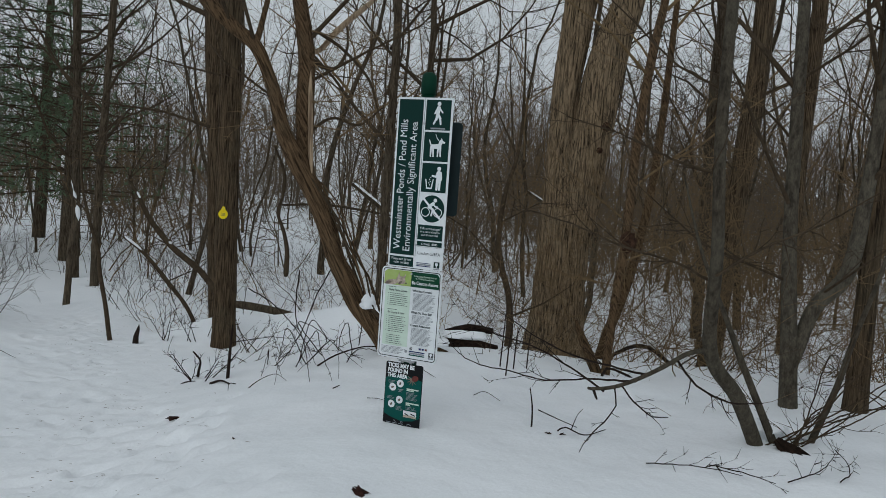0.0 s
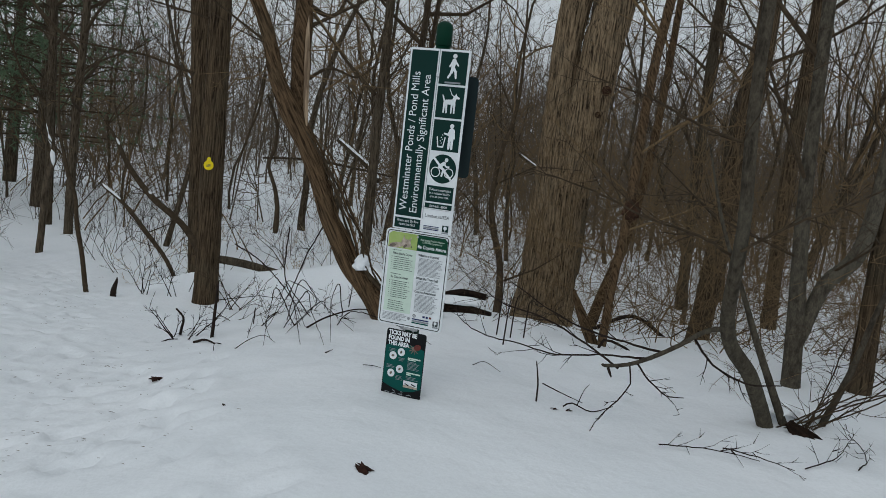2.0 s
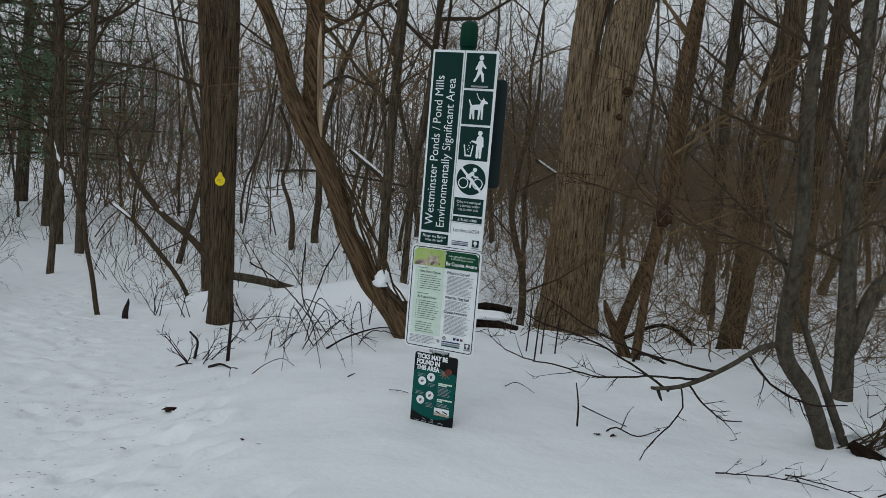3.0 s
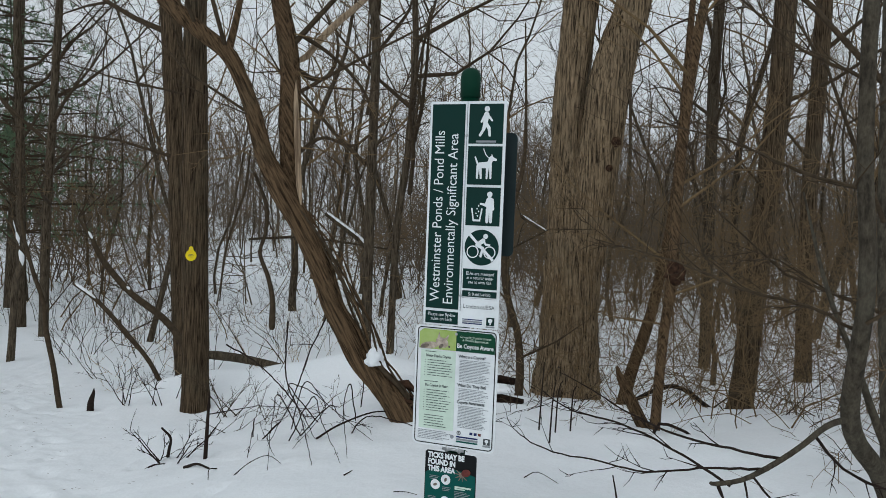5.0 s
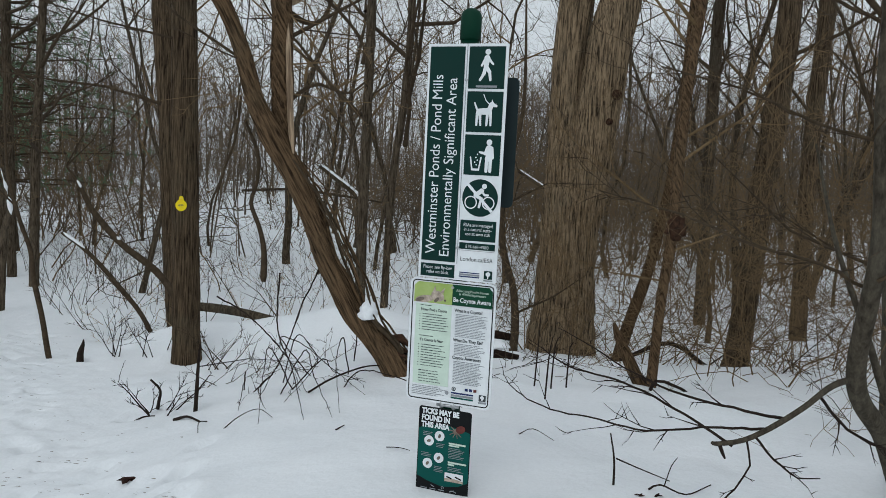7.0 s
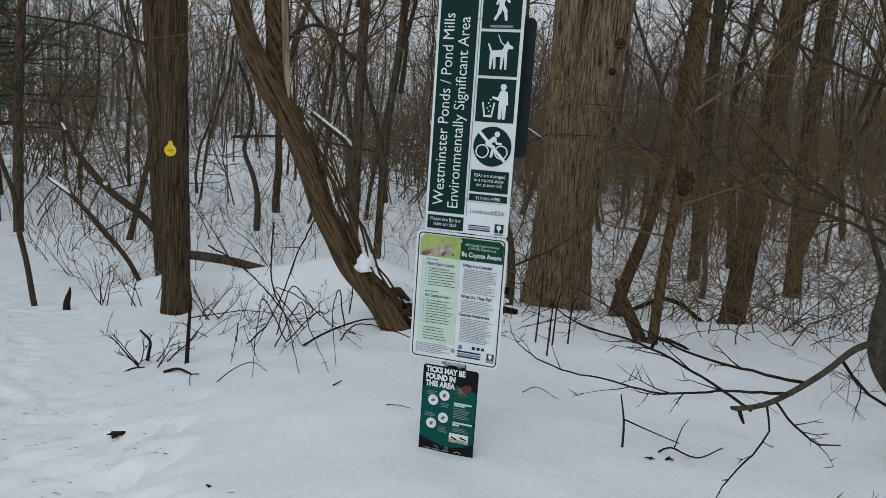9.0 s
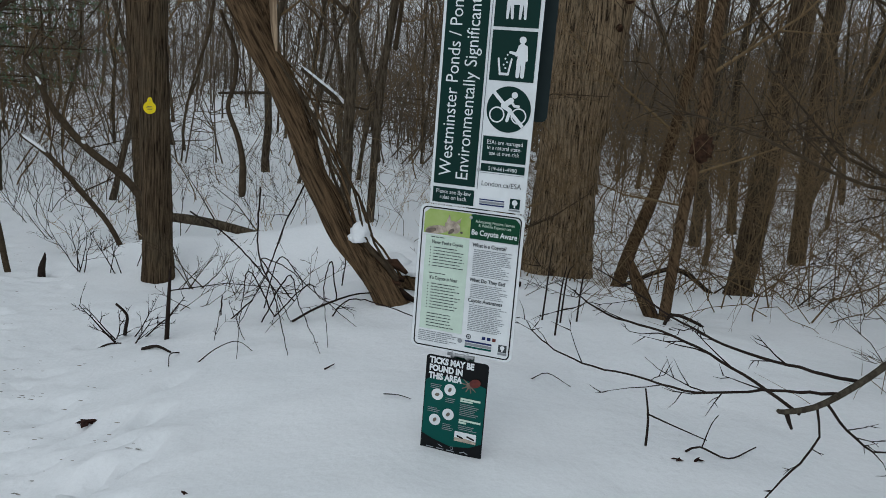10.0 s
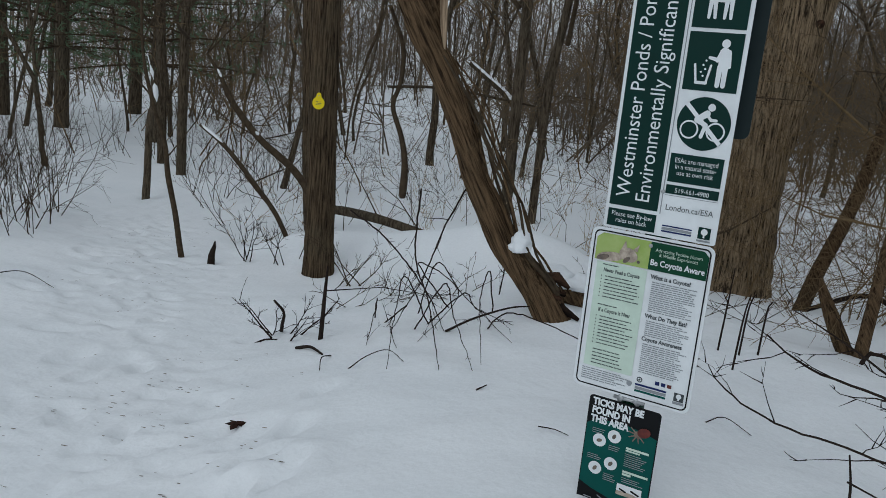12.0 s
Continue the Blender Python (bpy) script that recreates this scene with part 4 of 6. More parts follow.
for k, (x, z, s) in enumerate(((-0.53, 0.225, 0.12), (-0.36, 0.185, 0.13), (-0.15, 0.12, 0.11))):
    tagged(snow_cap("snow_lump", (x, 6.40, z), (s, 0.10, 0.06), seed=30 + k), "soft lump of snow lying on a dark log", "snow")

# great double-stemmed tree
BIG = tagged(new("big_tree"), "massive double-stemmed tree with deeply furrowed grey-brown bark", "tree")
stem([(1.12, 9.8, -0.75, 0.47), (1.12, 9.8, -0.5, 0.415), (1.13, 9.8, 0.0, 0.355), (1.13, 9.8, 0.5, 0.338), (1.13, 9.8, 1.05, 0.325), (1.08, 9.81, 1.45, 0.265), (1.03, 9.82, 1.85, 0.195), (1.02, 9.85, 2.3, 0.175), (1.03, 9.85, 2.9, 0.180), (1.11, 9.85, 3.86, 0.205), (1.14, 9.85, 5.07, 0.184), (1.0, 9.9, 8, 0.13), (0.9, 9.9, 12, 0.03)], BARK_BIG, "trunk", BIG, sides=80, depth=0.11, ridges=62, flare=0.10, seed=20.0, step=0.05)
stem([(1.20, 9.78, 0.6, 0.21), (1.24, 9.77, 1.05, 0.25), (1.29, 9.76, 1.5, 0.262), (1.34, 9.76, 2.04, 0.258), (1.42, 9.75, 2.80, 0.252), (1.54, 9.75, 3.4, 0.225), (1.67, 9.75, 3.88, 0.205), (1.80, 9.75, 5.10, 0.184), (2.2, 9.7, 8, 0.12), (2.4, 9.7, 12, 0.03)], BARK_BIG, "second_trunk", BIG, sides=68, depth=0.11, ridges=50, seed=23.0, step=0.05)
for kx0, kz0, kr in ((1.50, 2.30, 0.045), (1.44, 2.02, 0.03)):
    acc = Acc()
    tube(acc, [(kx0, 9.54, kz0), (kx0, 9.50, kz0 + 0.004), (kx0, 9.495, kz0 + 0.004), (kx0, 9.53, kz0 - 0.004)], [kr * 1.3, kr, kr * 0.6, kr * 0.3], 10)
    linked("knot", acc.mesh("knot", ROT), BIG, "dark knot hole")
crown(BIG, [((1.0, 9.7, 4.6), (-0.9, -0.4, 0.5), 4.0, 0.06), ((1.1, 9.85, 5.6), (-0.6, 0.5, 0.8), 4.0, 0.06), ((1.9, 9.75, 5.5), (0.9, -0.3, 0.5), 4.0, 0.06), ((2.0, 9.7, 6.6), (0.6, 0.4, 0.9), 4.0, 0.05), ((0.95, 9.9, 8), (-0.7, 0.1, 0.8), 3.6, 0.05)], TWIG, 14)

# smaller trees on the right of the sign
T5 = tagged(new("tree"), "slender brown tree with a dark burl on its trunk", "tree")
stem([(1.24, 6.5, -0.16, 0.062), (1.25, 6.5, -0.02, 0.052), (1.28, 6.5, 0.62, 0.050), (1.315, 6.5, 0.98, 0.056), (1.34, 6.5, 1.92, 0.052), (1.40, 6.5, 2.59, 0.052), (1.45, 6.5, 2.93, 0.044), (1.53, 6.5, 3.50, 0.038), (1.7, 6.5, 5.4, 0.015)], BARK_LEAN, "trunk", T5, sides=26, depth=0.13, ridges=22, flare=0.05, seed=31.0, slim=0.70)
bm = bmesh.new()
bmesh.ops.create_icosphere(bm, subdivisions=3, radius=1)
for v in bm.verts:
    v.co *= 1 + 0.35 * noise.noise(v.co * 2.2) + 0.3 * noise.noise(v.co * 5)
bm.transform(Matrix.Translation((1.335, 6.46, 1.06)) @ Matrix.Diagonal((0.062, 0.055, 0.085, 1)))
me = bpy.data.meshes.new("burl")
bm.to_mesh(me)
bm.free()
me.materials.append(ROT)
linked("burl", me, T5, "dark knobbly burl")
crown(T5, [((1.33, 6.5, 1.5), (0.8, -0.3, 0.4), 1.2, 0.012), ((1.38, 6.5, 2.4), (-0.7, -0.2, 0.6), 1.5, 0.014), ((1.45, 6.5, 2.9), (0.8, 0.2, 0.6), 1.7, 0.016), ((1.31, 6.5, 0.9), (0.7, -0.4, 0.4), 1.0, 0.009), ((1.29, 6.5, 0.7), (-0.8, -0.4, 0.3), 0.9, 0.008), ((1.52, 6.5, 3.5), (-0.5, 0.1, 0.8), 1.7, 0.016)], TWIG_RED, 15)
stub = tagged(stem([(1.20, 6.55, -0.05, 0.05), (1.10, 6.58, 0.14, 0.045), (1.02, 6.6, 0.30, 0.03), (0.99, 6.6, 0.38, 0.012)], BARK_LEAN, "broken_stump", None, sides=16, depth=0.2, ridges=12, seed=33.0, cap=True), "leaning splintered stump beside a slender tree", "stump")
T5B = tagged(new("tree"), "thin leaning brown tree trunk among brush", "tree")
stem([(1.52, 8.86, -0.50, 0.075), (1.55, 8.86, -0.33, 0.068), (1.63, 8.86, 0.02, 0.062), (1.78, 8.86, 0.55, 0.058), (1.86, 8.86, 0.98, 0.052), (1.93, 8.86, 1.42, 0.048), (1.97, 8.86, 1.86, 0.046), (2.0, 8.86, 2.4, 0.043), (2.02, 8.86, 3.0, 0.038), (2.1, 8.86, 5.5, 0.012)], BARK_LEAN, "trunk", T5B, sides=22, ridges=18, seed=35.0, slim=0.95)
crown(T5B, [((1.88, 8.86, 1.1), (-0.8, -0.2, 0.4), 1.4, 0.014), ((1.96, 8.86, 1.8), (0.8, -0.2, 0.6), 1.6, 0.016), ((2.01, 8.86, 2.7), (-0.6, 0.3, 0.8), 1.8, 0.018), ((2.03, 8.86, 3.3), (0.7, 0.1, 0.7), 1.8, 0.018)], TWIG_RED, 16)
T9 = tagged(new("sapling"), "dark crooked sapling between the sign and a great tree", "tree")
stem([(0.54, 9.0, -0.45, 0.055), (0.54, 9.0, -0.30, 0.048), (0.54, 9.0, -0.02, 0.044), (0.50, 9.0, 0.30, 0.038), (0.40, 9.0, 0.60, 0.036), (0.34, 9.02, 0.92, 0.033), (0.37, 9.05, 1.4, 0.028), (0.50, 9.1, 2.1, 0.020), (0.45, 9.1, 3.4, 0.008)], TWIG, "trunk", T9, sides=14, depth=0.12, ridges=9, seed=37.0)
crown(T9, [((0.54, 9.0, 0.05), (0.8, -0.1, 0.45), 0.8, 0.014), ((0.40, 9.0, 0.6), (-0.8, 0.1, 0.7), 1.1, 0.012), ((0.35, 9.04, 1.1), (0.8, -0.2, 0.6), 1.1, 0.011), ((0.45, 9.1, 1.9), (-0.6, 0.2, 0.8), 1.2, 0.010)], TWIG, 38, "crown", (5, 4))
T4 = tagged(new("tree"), "sturdy dark brown tree trunk leaning slightly", "tree")
stem([(2.76, 9.2, -0.72, 0.20), (2.80, 9.2, -0.5, 0.165), (2.85, 9.2, -0.1, 0.145), (2.94, 9.2, 1.26, 0.145), (3.06, 9.2, 2.76, 0.140), (3.08, 9.2, 3.76, 0.128), (3.09, 9.2, 4.89, 0.110), (3.1, 9.2, 8, 0.06), (3.2, 9.2, 10.5, 0.02)], BARK_BROWN, "trunk", T4, sides=38, ridges=34, slim=0.85, flare=0.18, seed=41.0, step=0.05)
crown(T4, [((3.06, 9.2, 2.7), (0.8, -0.4, 0.6), 2.2, 0.025), ((3.08, 9.2, 3.7), (-0.8, 0.2, 0.6), 2.6, 0.035), ((3.09, 9.2, 4.8), (0.7, 0.3, 0.8), 2.8, 0.04), ((3.0, 9.2, 1.8), (-0.7, -0.5, 0.3), 1.6, 0.014), ((3.1, 9.2, 6), (-0.4, -0.4, 0.9), 2.8, 0.035)], TWIG, 17)
T6 = tagged(new("tree"), "straight dark tree trunk deeper in the wood", "tree")
stem([(4.70, 12, -0.8, 0.15), (4.69, 12, -0.5, 0.125), (4.64, 12, 1.61, 0.118), (4.70, 12, 3.95, 0.122), (4.71, 12, 4.62, 0.118), (4.67, 12, 6.12, 0.10), (4.7, 12, 11, 0.03)], BARK_BROWN, "trunk", T6, sides=26, ridges=24, seed=43.0, step=0.08)
crown(T6, [((4.68, 12, 2.4), (-0.8, -0.3, 0.5), 2.4, 0.025), ((4.7, 12, 3.9), (0.8, 0.1, 0.6), 2.8, 0.035), ((4.7, 12, 5), (-0.7, -0.3, 0.8), 3, 0.04)], TWIG, 18)
for ctrl, lab, sd in (
    ([(3.66, 13, -0.8, 0.13), (3.66, 13, -0.5, 0.11), (3.59, 13, 3.41, 0.106), (3.62, 13, 4.86, 0.098), (3.7, 13, 10, 0.03)], "straight brown trunk deeper in the wood", 51),
    ([(-1.18, 11, -0.75, 0.10), (-1.19, 11, -0.4, 0.082), (-1.21, 11, 1.35, 0.077), (-1.22, 11, 3.57, 0.070), (-1.29, 11, 4.12, 0.069), (-1.37, 11, 5.49, 0.06), (-1.4, 11, 9, 0.02)], "slim grey-brown trunk in the hollow", 52),
    ([(-0.90, 11, -0.7, 0.07), (-0.89, 11, -0.35, 0.059), (-0.87, 11, 1.22, 0.056), (-0.77, 11, 2.26, 0.055), (-0.73, 11, 3.45, 0.051), (-0.78, 11, 4.83, 0.044), (-0.7, 11, 8, 0.015)], "slim crooked trunk in the hollow", 53),
    ([(-7.04, 14, -0.8, 0.11), (-7.04, 14, -0.5, 0.092), (-7.10, 14, 1.17, 0.09), (-7.18, 14, 2.97, 0.081), (-7.28, 14, 4.76, 0.072), (-7.4, 14, 9, 0.02)], "dark slim trunk beyond the trail bend", 54),
    ([(-6.19, 13, -0.8, 0.11), (-6.19, 13, -0.5, 0.092), (-6.20, 13, 1.19, 0.083), (-6.15, 13, 2.86, 0.075), (-6.11, 13, 4.52, 0.067), (-6.0, 13, 9, 0.02)], "dark slim trunk beyond the trail bend", 55),
):
    T = tagged(new("tree"), lab, "tree")
    stem(ctrl, BARK_FAR, "trunk", T, sides=18, depth=0.12, ridges=16, seed=float(sd), step=0.12, slim=0.8)
    x, y, z, r = ctrl[-3]
    rg = np.random.default_rng(sd)
    crown(T, [((ctrl[-3][0], y, ctrl[-3][2] * s), (rg.normal(0, 1), rg.normal(0, 1), 0.9), 2.4, 0.03) for s in (0.5, 0.65, 0.8, 0.92, 1.05, 1.2)], TWIG, sd)

# multi-stemmed clump close on the right
CLUMP = tagged(new("multi_stem_tree"), "clump of smooth grey-green stems rising from one snowy stump", "tree")
stem([(1.80, 4.40, -0.06, 0.062), (1.76, 4.36, 0.06, 0.054), (1.60, 4.25, 0.34, 0.052), (1.40, 4.12, 0.595, 0.048), (1.325, 3.90, 1.13, 0.040), (1.29, 3.90, 1.665, 0.037), (1.285, 3.90, 2.34, 0.036), (1.30, 3.90, 2.9, 0.030), (1.2, 3.9, 4.4, 0.012)], BARK_GREY, "stem", CLUMP, sides=28, depth=0.05, ridges=12, seed=61.0, slim=0.78)
stem([(1.92, 4.42, -0.05, 0.030), (1.88, 4.40, 0.05, 0.026), (1.65, 4.36, 0.50, 0.021), (1.52, 4.3, 0.75, 0.015), (1.34, 4.25, 1.11, 0.010), (1.2, 4.2, 1.5, 0.004)], BARK_GREY, "stem", CLUMP, sides=14, depth=0.05, ridges=8, seed=62.0)
stem([(2.05, 4.44, -0.05, 0.026), (2.07, 4.42, 0.05, 0.022), (2.18, 4.4, 0.40, 0.019), (2.25, 4.4, 0.69, 0.016), (2.36, 4.4, 1.07, 0.013), (2.5, 4.4, 1.7, 0.006)], BARK_GREY, "stem", CLUMP, sides=14, depth=0.05, ridges=8, seed=63.0)
stem([(1.84, 4.28, 0.12, 0.02), (1.90, 4.24, 0.065, 0.050), (1.98, 4.20, 0.02, 0.056), (2.07, 4.17, -0.035, 0.045), (2.13, 4.15, -0.09, 0.03)], ROT_DARK, "stump", CLUMP, "dark rotten stump", sides=40, depth=0.55, ridges=26, seed=64.0, step=0.012)
# broken side branch that reaches out to the left
stem([(1.40, 4.12, 0.60, 0.026), (1.26, 4.02, 0.585, 0.022), (1.12, 3.93, 0.52, 0.020), (0.98, 3.86, 0.46, 0.019), (0.86, 3.80, 0.425, 0.017), (0.755, 3.77, 0.415, 0.015), (0.735, 3.768, 0.42, 0.010)], BARK_GREY, "side_branch", CLUMP, "dark broken side branch", sides=14, depth=0.10, ridges=8, seed=65.0, cap=True, slim=0.56)
stem([(0.765, 3.77, 0.41, 0.008), (0.775, 3.768, 0.385, 0.007), (0.785, 3.766, 0.365, 0.004)], TWIG_BLACK, "broken_spur", CLUMP, sides=8, seed=66.0)
rngc = np.random.default_rng(66)


def twig_line(parent, ctrl, seed, side=6, mat=None, length=0.22, name="twig"):
    """A fine crooked twig with short side shoots."""
    rg = np.random.default_rng(seed)
    pts = curve_points(ctrl, 0.035)
    pts[1:-1, :3] += rg.normal(0, 0.0018, (len(pts) - 2, 3))
    a = Acc()
    pts[:, 3] *= 0.68
    tube(a, pts[:, :3], pts[:, 3], 5)
    for k in range(side):
        i = rg.integers(1, len(pts) - 1)
        t = pts[i + 1, :3] - pts[i - 1, :3]
        t /= np.linalg.norm(t)
        d = t * 0.8 + rg.normal(0, 0.5, 3)
        grow(a, pts[i, :3], d, length * rg.uniform(0.4, 1.1), max(0.0013, pts[i, 3] * 0.6), 2, rg, 0.16, 0.03, (7, 6, 2), sides=(5, 4, 4, 3), seg=(0.1, 0.06, 0.045, 0.04))
    return linked(name, a.mesh(name, mat or TWIG_BLACK), parent)


twig_line(CLUMP, [(0.82, 3.80, 0.40, 0.0085), (0.66, 3.86, 0.49, 0.007), (0.46, 3.95, 0.57, 0.006), (0.27, 4.05, 0.60, 0.005), (0.17, 4.15, 0.65, 0.003)], 71, 9)
twig_line(CLUMP, [(0.98, 3.86, 0.45, 0.009), (0.77, 3.88, 0.44, 0.007), (0.54, 3.90, 0.41, 0.006), (0.37, 3.95, 0.43, 0.005), (0.21, 4.05, 0.43, 0.0045), (0.09, 4.18, 0.46, 0.0035), (0.04, 4.24, 0.51, 0.002)], 72, 9)
twig_line(CLUMP, [(1.05, 3.90, 0.48, 0.010), (0.90, 3.92, 0.50, 0.008), (0.70, 3.96, 0.53, 0.007), (0.50, 4.0, 0.60, 0.005), (0.36, 4.12, 0.67, 0.004), (0.24, 4.2, 0.72, 0.002)], 73, 9)
twig_line(CLUMP, [(0.90, 3.82, 0.44, 0.007), (0.97, 3.80, 0.36, 0.006), (1.06, 3.80, 0.30, 0.005), (1.14, 3.80, 0.30, 0.003)], 74, 4, length=0.12)
twig_line(CLUMP, [(0.87, 3.80, 0.42, 0.006), (0.88, 3.78, 0.34, 0.005), (0.83, 3.77, 0.26, 0.005), (0.76, 3.76, 0.18, 0.004), (0.72, 3.76, 0.10, 0.003)], 75, 3, length=0.10)
twig_line(CLUMP, [(1.20, 4.0, 0.56, 0.010), (1.30, 3.95, 0.44, 0.008), (1.45, 3.9, 0.38, 0.007), (1.62, 3.9, 0.39, 0.004)], 76, 5, length=0.16)
twig_line(CLUMP, [(1.36, 4.0, 0.95, 0.012), (1.15, 3.95, 1.05, 0.010), (0.9, 3.9, 1.10, 0.008), (0.6, 3.85, 1.20, 0.006), (0.3, 3.85, 1.27, 0.003)], 77, 12, TWIG, 0.4)
twig_line(CLUMP, [(1.30, 3.9, 1.5, 0.012), (1.1, 3.95, 1.55, 0.010), (0.85, 4.0, 1.66, 0.007), (0.55, 4.1, 1.75, 0.004)], 78, 12, TWIG, 0.4)
twig_line(CLUMP, [(1.33, 3.9, 1.0, 0.012), (1.5, 3.8, 1.15, 0.010), (1.75, 3.7, 1.3, 0.007), (2.0, 3.6, 1.5, 0.004)], 79, 10, TWIG, 0.4)
twig_line(CLUMP, [(1.29, 3.9, 1.9, 0.012), (1.05, 4.0, 2.05, 0.009), (0.8, 4.1, 2.3, 0.006), (0.6, 4.2, 2.5, 0.003)], 80, 10, TWIG, 0.4)
for k in range(9):
    a = rngc.uniform(-0.3, 1.0)
    twig_line(CLUMP, [(1.95 + rngc.normal(0, 0.08), 4.35, 0.05, 0.007), (2.0 + 0.2 * a, 4.25, 0.22 + 0.1 * rngc.random(), 0.006), (2.05 + 0.5 * a, 4.15 - 0.1 * a, 0.38 + 0.25 * rngc.random(), 0.005), (2.1 + 0.8 * a, 4.1, 0.42 + 0.5 * rngc.random(), 0.003)], 81 + k, 5, TWIG, 0.25)
tagged(snow_cap("snow_lump", (1.84, 4.46, 0.14), (0.08, 0.08, 0.05), seed=7), "pillow of snow on a stump between stems", "snow")
tagged(snow_cap("snow_lump", (2.02, 4.48, 0.12), (0.08, 0.07, 0.045), seed=9), "pillow of snow on a stump between stems", "snow")

T7 = tagged(new("tree"), "grey smooth-barked tree with a heavy bent limb", "tree")
stem([(2.36, 5.5, -0.15, 0.10), (2.35, 5.5, 0.0, 0.082), (2.31, 5.5, 0.52, 0.076), (2.24, 5.5, 1.36, 0.062), (2.19, 5.5, 2.80, 0.055), (2.17, 5.5, 3.54, 0.046), (2.1, 5.5, 6, 0.015)], BARK_GREY, "trunk", T7, sides=28, depth=0.05, ridges=14, flare=0.15, seed=91.0, slim=0.74)
stem([(2.31, 5.5, 0.26, 0.06), (2.36, 5.5, 0.40, 0.066), (2.46, 5.5, 0.74, 0.068), (2.65, 5.48, 1.01, 0.072), (2.71, 5.45, 1.59, 0.062), (2.73, 5.4, 2.46, 0.053), (2.70, 5.4, 3.39, 0.042), (2.8, 5.4, 5, 0.012)], BARK_GREY, "bent_limb", T7, sides=26, depth=0.05, ridges=14, seed=92.0, slim=0.74)
crown(T7, [((2.24, 5.5, 1.4), (-0.8, -0.3, 0.5), 1.6, 0.016), ((2.2, 5.5, 2.2), (-0.7, 0.2, 0.6), 1.8, 0.02), ((2.71, 5.45, 1.6), (0.7, -0.4, 0.5), 1.6, 0.018), ((2.72, 5.42, 2.2), (-0.5, -0.5, 0.7), 1.7, 0.018), ((2.18, 5.5, 3.0), (0.6, -0.2, 0.8), 2.0, 0.02), ((2.29, 5.5, 0.9), (-0.9, -0.4, 0.2), 1.4, 0.012), ((2.5, 5.48, 0.85), (0.2, -0.8, 0.3), 1.2, 0.01)], TWIG, 93)
T8 = tagged(new("tree"), "dark brown tree trunk at the edge of the thicket", "tree")
stem([(2.80, 5.5, -0.15, 0.125), (2.80, 5.5, 0.0, 0.104), (2.80, 5.5, 0.71, 0.086), (2.79, 5.5, 1.52, 0.084), (2.76, 5.5, 2.84, 0.077), (2.7, 5.5, 5, 0.05), (2.7, 5.5, 8, 0.02)], BARK_BROWN, "trunk", T8, sides=30, ridges=28, flare=0.1, seed=94.0, slim=0.8)
crown(T8, [((2.78, 5.5, 1.8), (0.7, -0.4, 0.5), 1.6, 0.016), ((2.76, 5.5, 2.6), (-0.7, -0.3, 0.6), 1.8, 0.02), ((2.73, 5.5, 3.6), (0.5, 0.4, 0.8), 2, 0.025)], TWIG, 95)


# ---- fallen branches, saplings, small things on the snow ----
def fallen(ctrl, label, seed, mat=BARK_FAR, snowy=True, name="fallen_branch", twigs=4, full=False):
    b = tagged(new(name), label, "branch")
    stem(ctrl, mat, "limb", b, sides=12, depth=0.12, ridges=10, seed=float(seed), step=0.08, cap=True)
    if twigs:
        rg = np.random.default_rng(seed)
        c = np.array(ctrl)
        for k in range(twigs):
            crown(b, [(c[rg.integers(1, len(c)), :3], (rg.normal(0, 0.7), rg.normal(0, 0.5), 0.6), 0.8, 0.008)], TWIG, seed + 7 * k, "twig", (4, 3))
    if snowy:
        snow_strip("snow_ridge", [(x, y - r * 0.4, z, r * (0.62 if full else 0.7)) for x, y, z, r in ctrl[2 if not full else 0 :]], b, full=full)
    return b


fallen([(-2.7, 9.4, -0.45, 0.045), (-3.12, 9.5, 0.14, 0.042), (-3.55, 9.5, 0.47, 0.039), (-3.86, 9.5, 0.80, 0.034), (-4.02, 9.5, 1.08, 0.024), (-4.15, 9.5, 1.25, 0.010)], "long dark leaning branch dusted with snow", 101, TWIG)
fallen([(-2.95, 8.95, -0.5, 0.028), (-3.15, 9.0, -0.17, 0.026), (-3.40, 9.0, 0.12, 0.026), (-3.69, 9.0, 0.42, 0.024), (-3.95, 9.0, 0.60, 0.02)], "dark leaning branch dusted with snow", 102, TWIG)
fallen([(-2.92, 10.0, -0.22, 0.050), (-2.75, 9.98, -0.22, 0.056), (-2.40, 9.95, -0.25, 0.054), (-1.94, 9.9, -0.33, 0.050), (-1.5, 9.85, -0.44, 0.044), (-1.15, 9.8, -0.56, 0.034)], "grey log lying across the hollow", 103, snowy=False, twigs=2)
fallen([(-1.60, 15.9, 0.80, 0.06), (-1.83, 16, 1.04, 0.065), (-2.15, 16, 1.27, 0.062), (-2.50, 16, 1.52, 0.05)], "broken hanging limb carrying a bar of snow", 104, twigs=1, full=True)
fallen([(1.8, 12.5, 0.9, 0.03), (1.3, 12.6, 1.25, 0.035), (0.8, 12.6, 1.55, 0.03)], "dead limb with snow hung up among trunks", 105, twigs=2, full=True)
fallen([(-3.4, 13.9, 1.02, 0.02), (-2.6, 14, 1.08, 0.022), (-1.8, 14, 1.02, 0.02), (-1.2, 14.1, 0.95, 0.014)], "thin horizontal dead limb lined with snow", 106, twigs=3)
fallen([(-0.16, 6.9, 0.02, 0.05), (0.05, 6.88, 0.06, 0.06), (0.36, 6.8, 0.03, 0.055)], "dark log half buried in snow", 107, ROT_DARK, False, twigs=0)
tagged(snow_cap("snow_lump", (0.10, 6.9, 0.12), (0.20, 0.10, 0.05), seed=41), "lump of snow lying on a dark half-buried log", "snow")
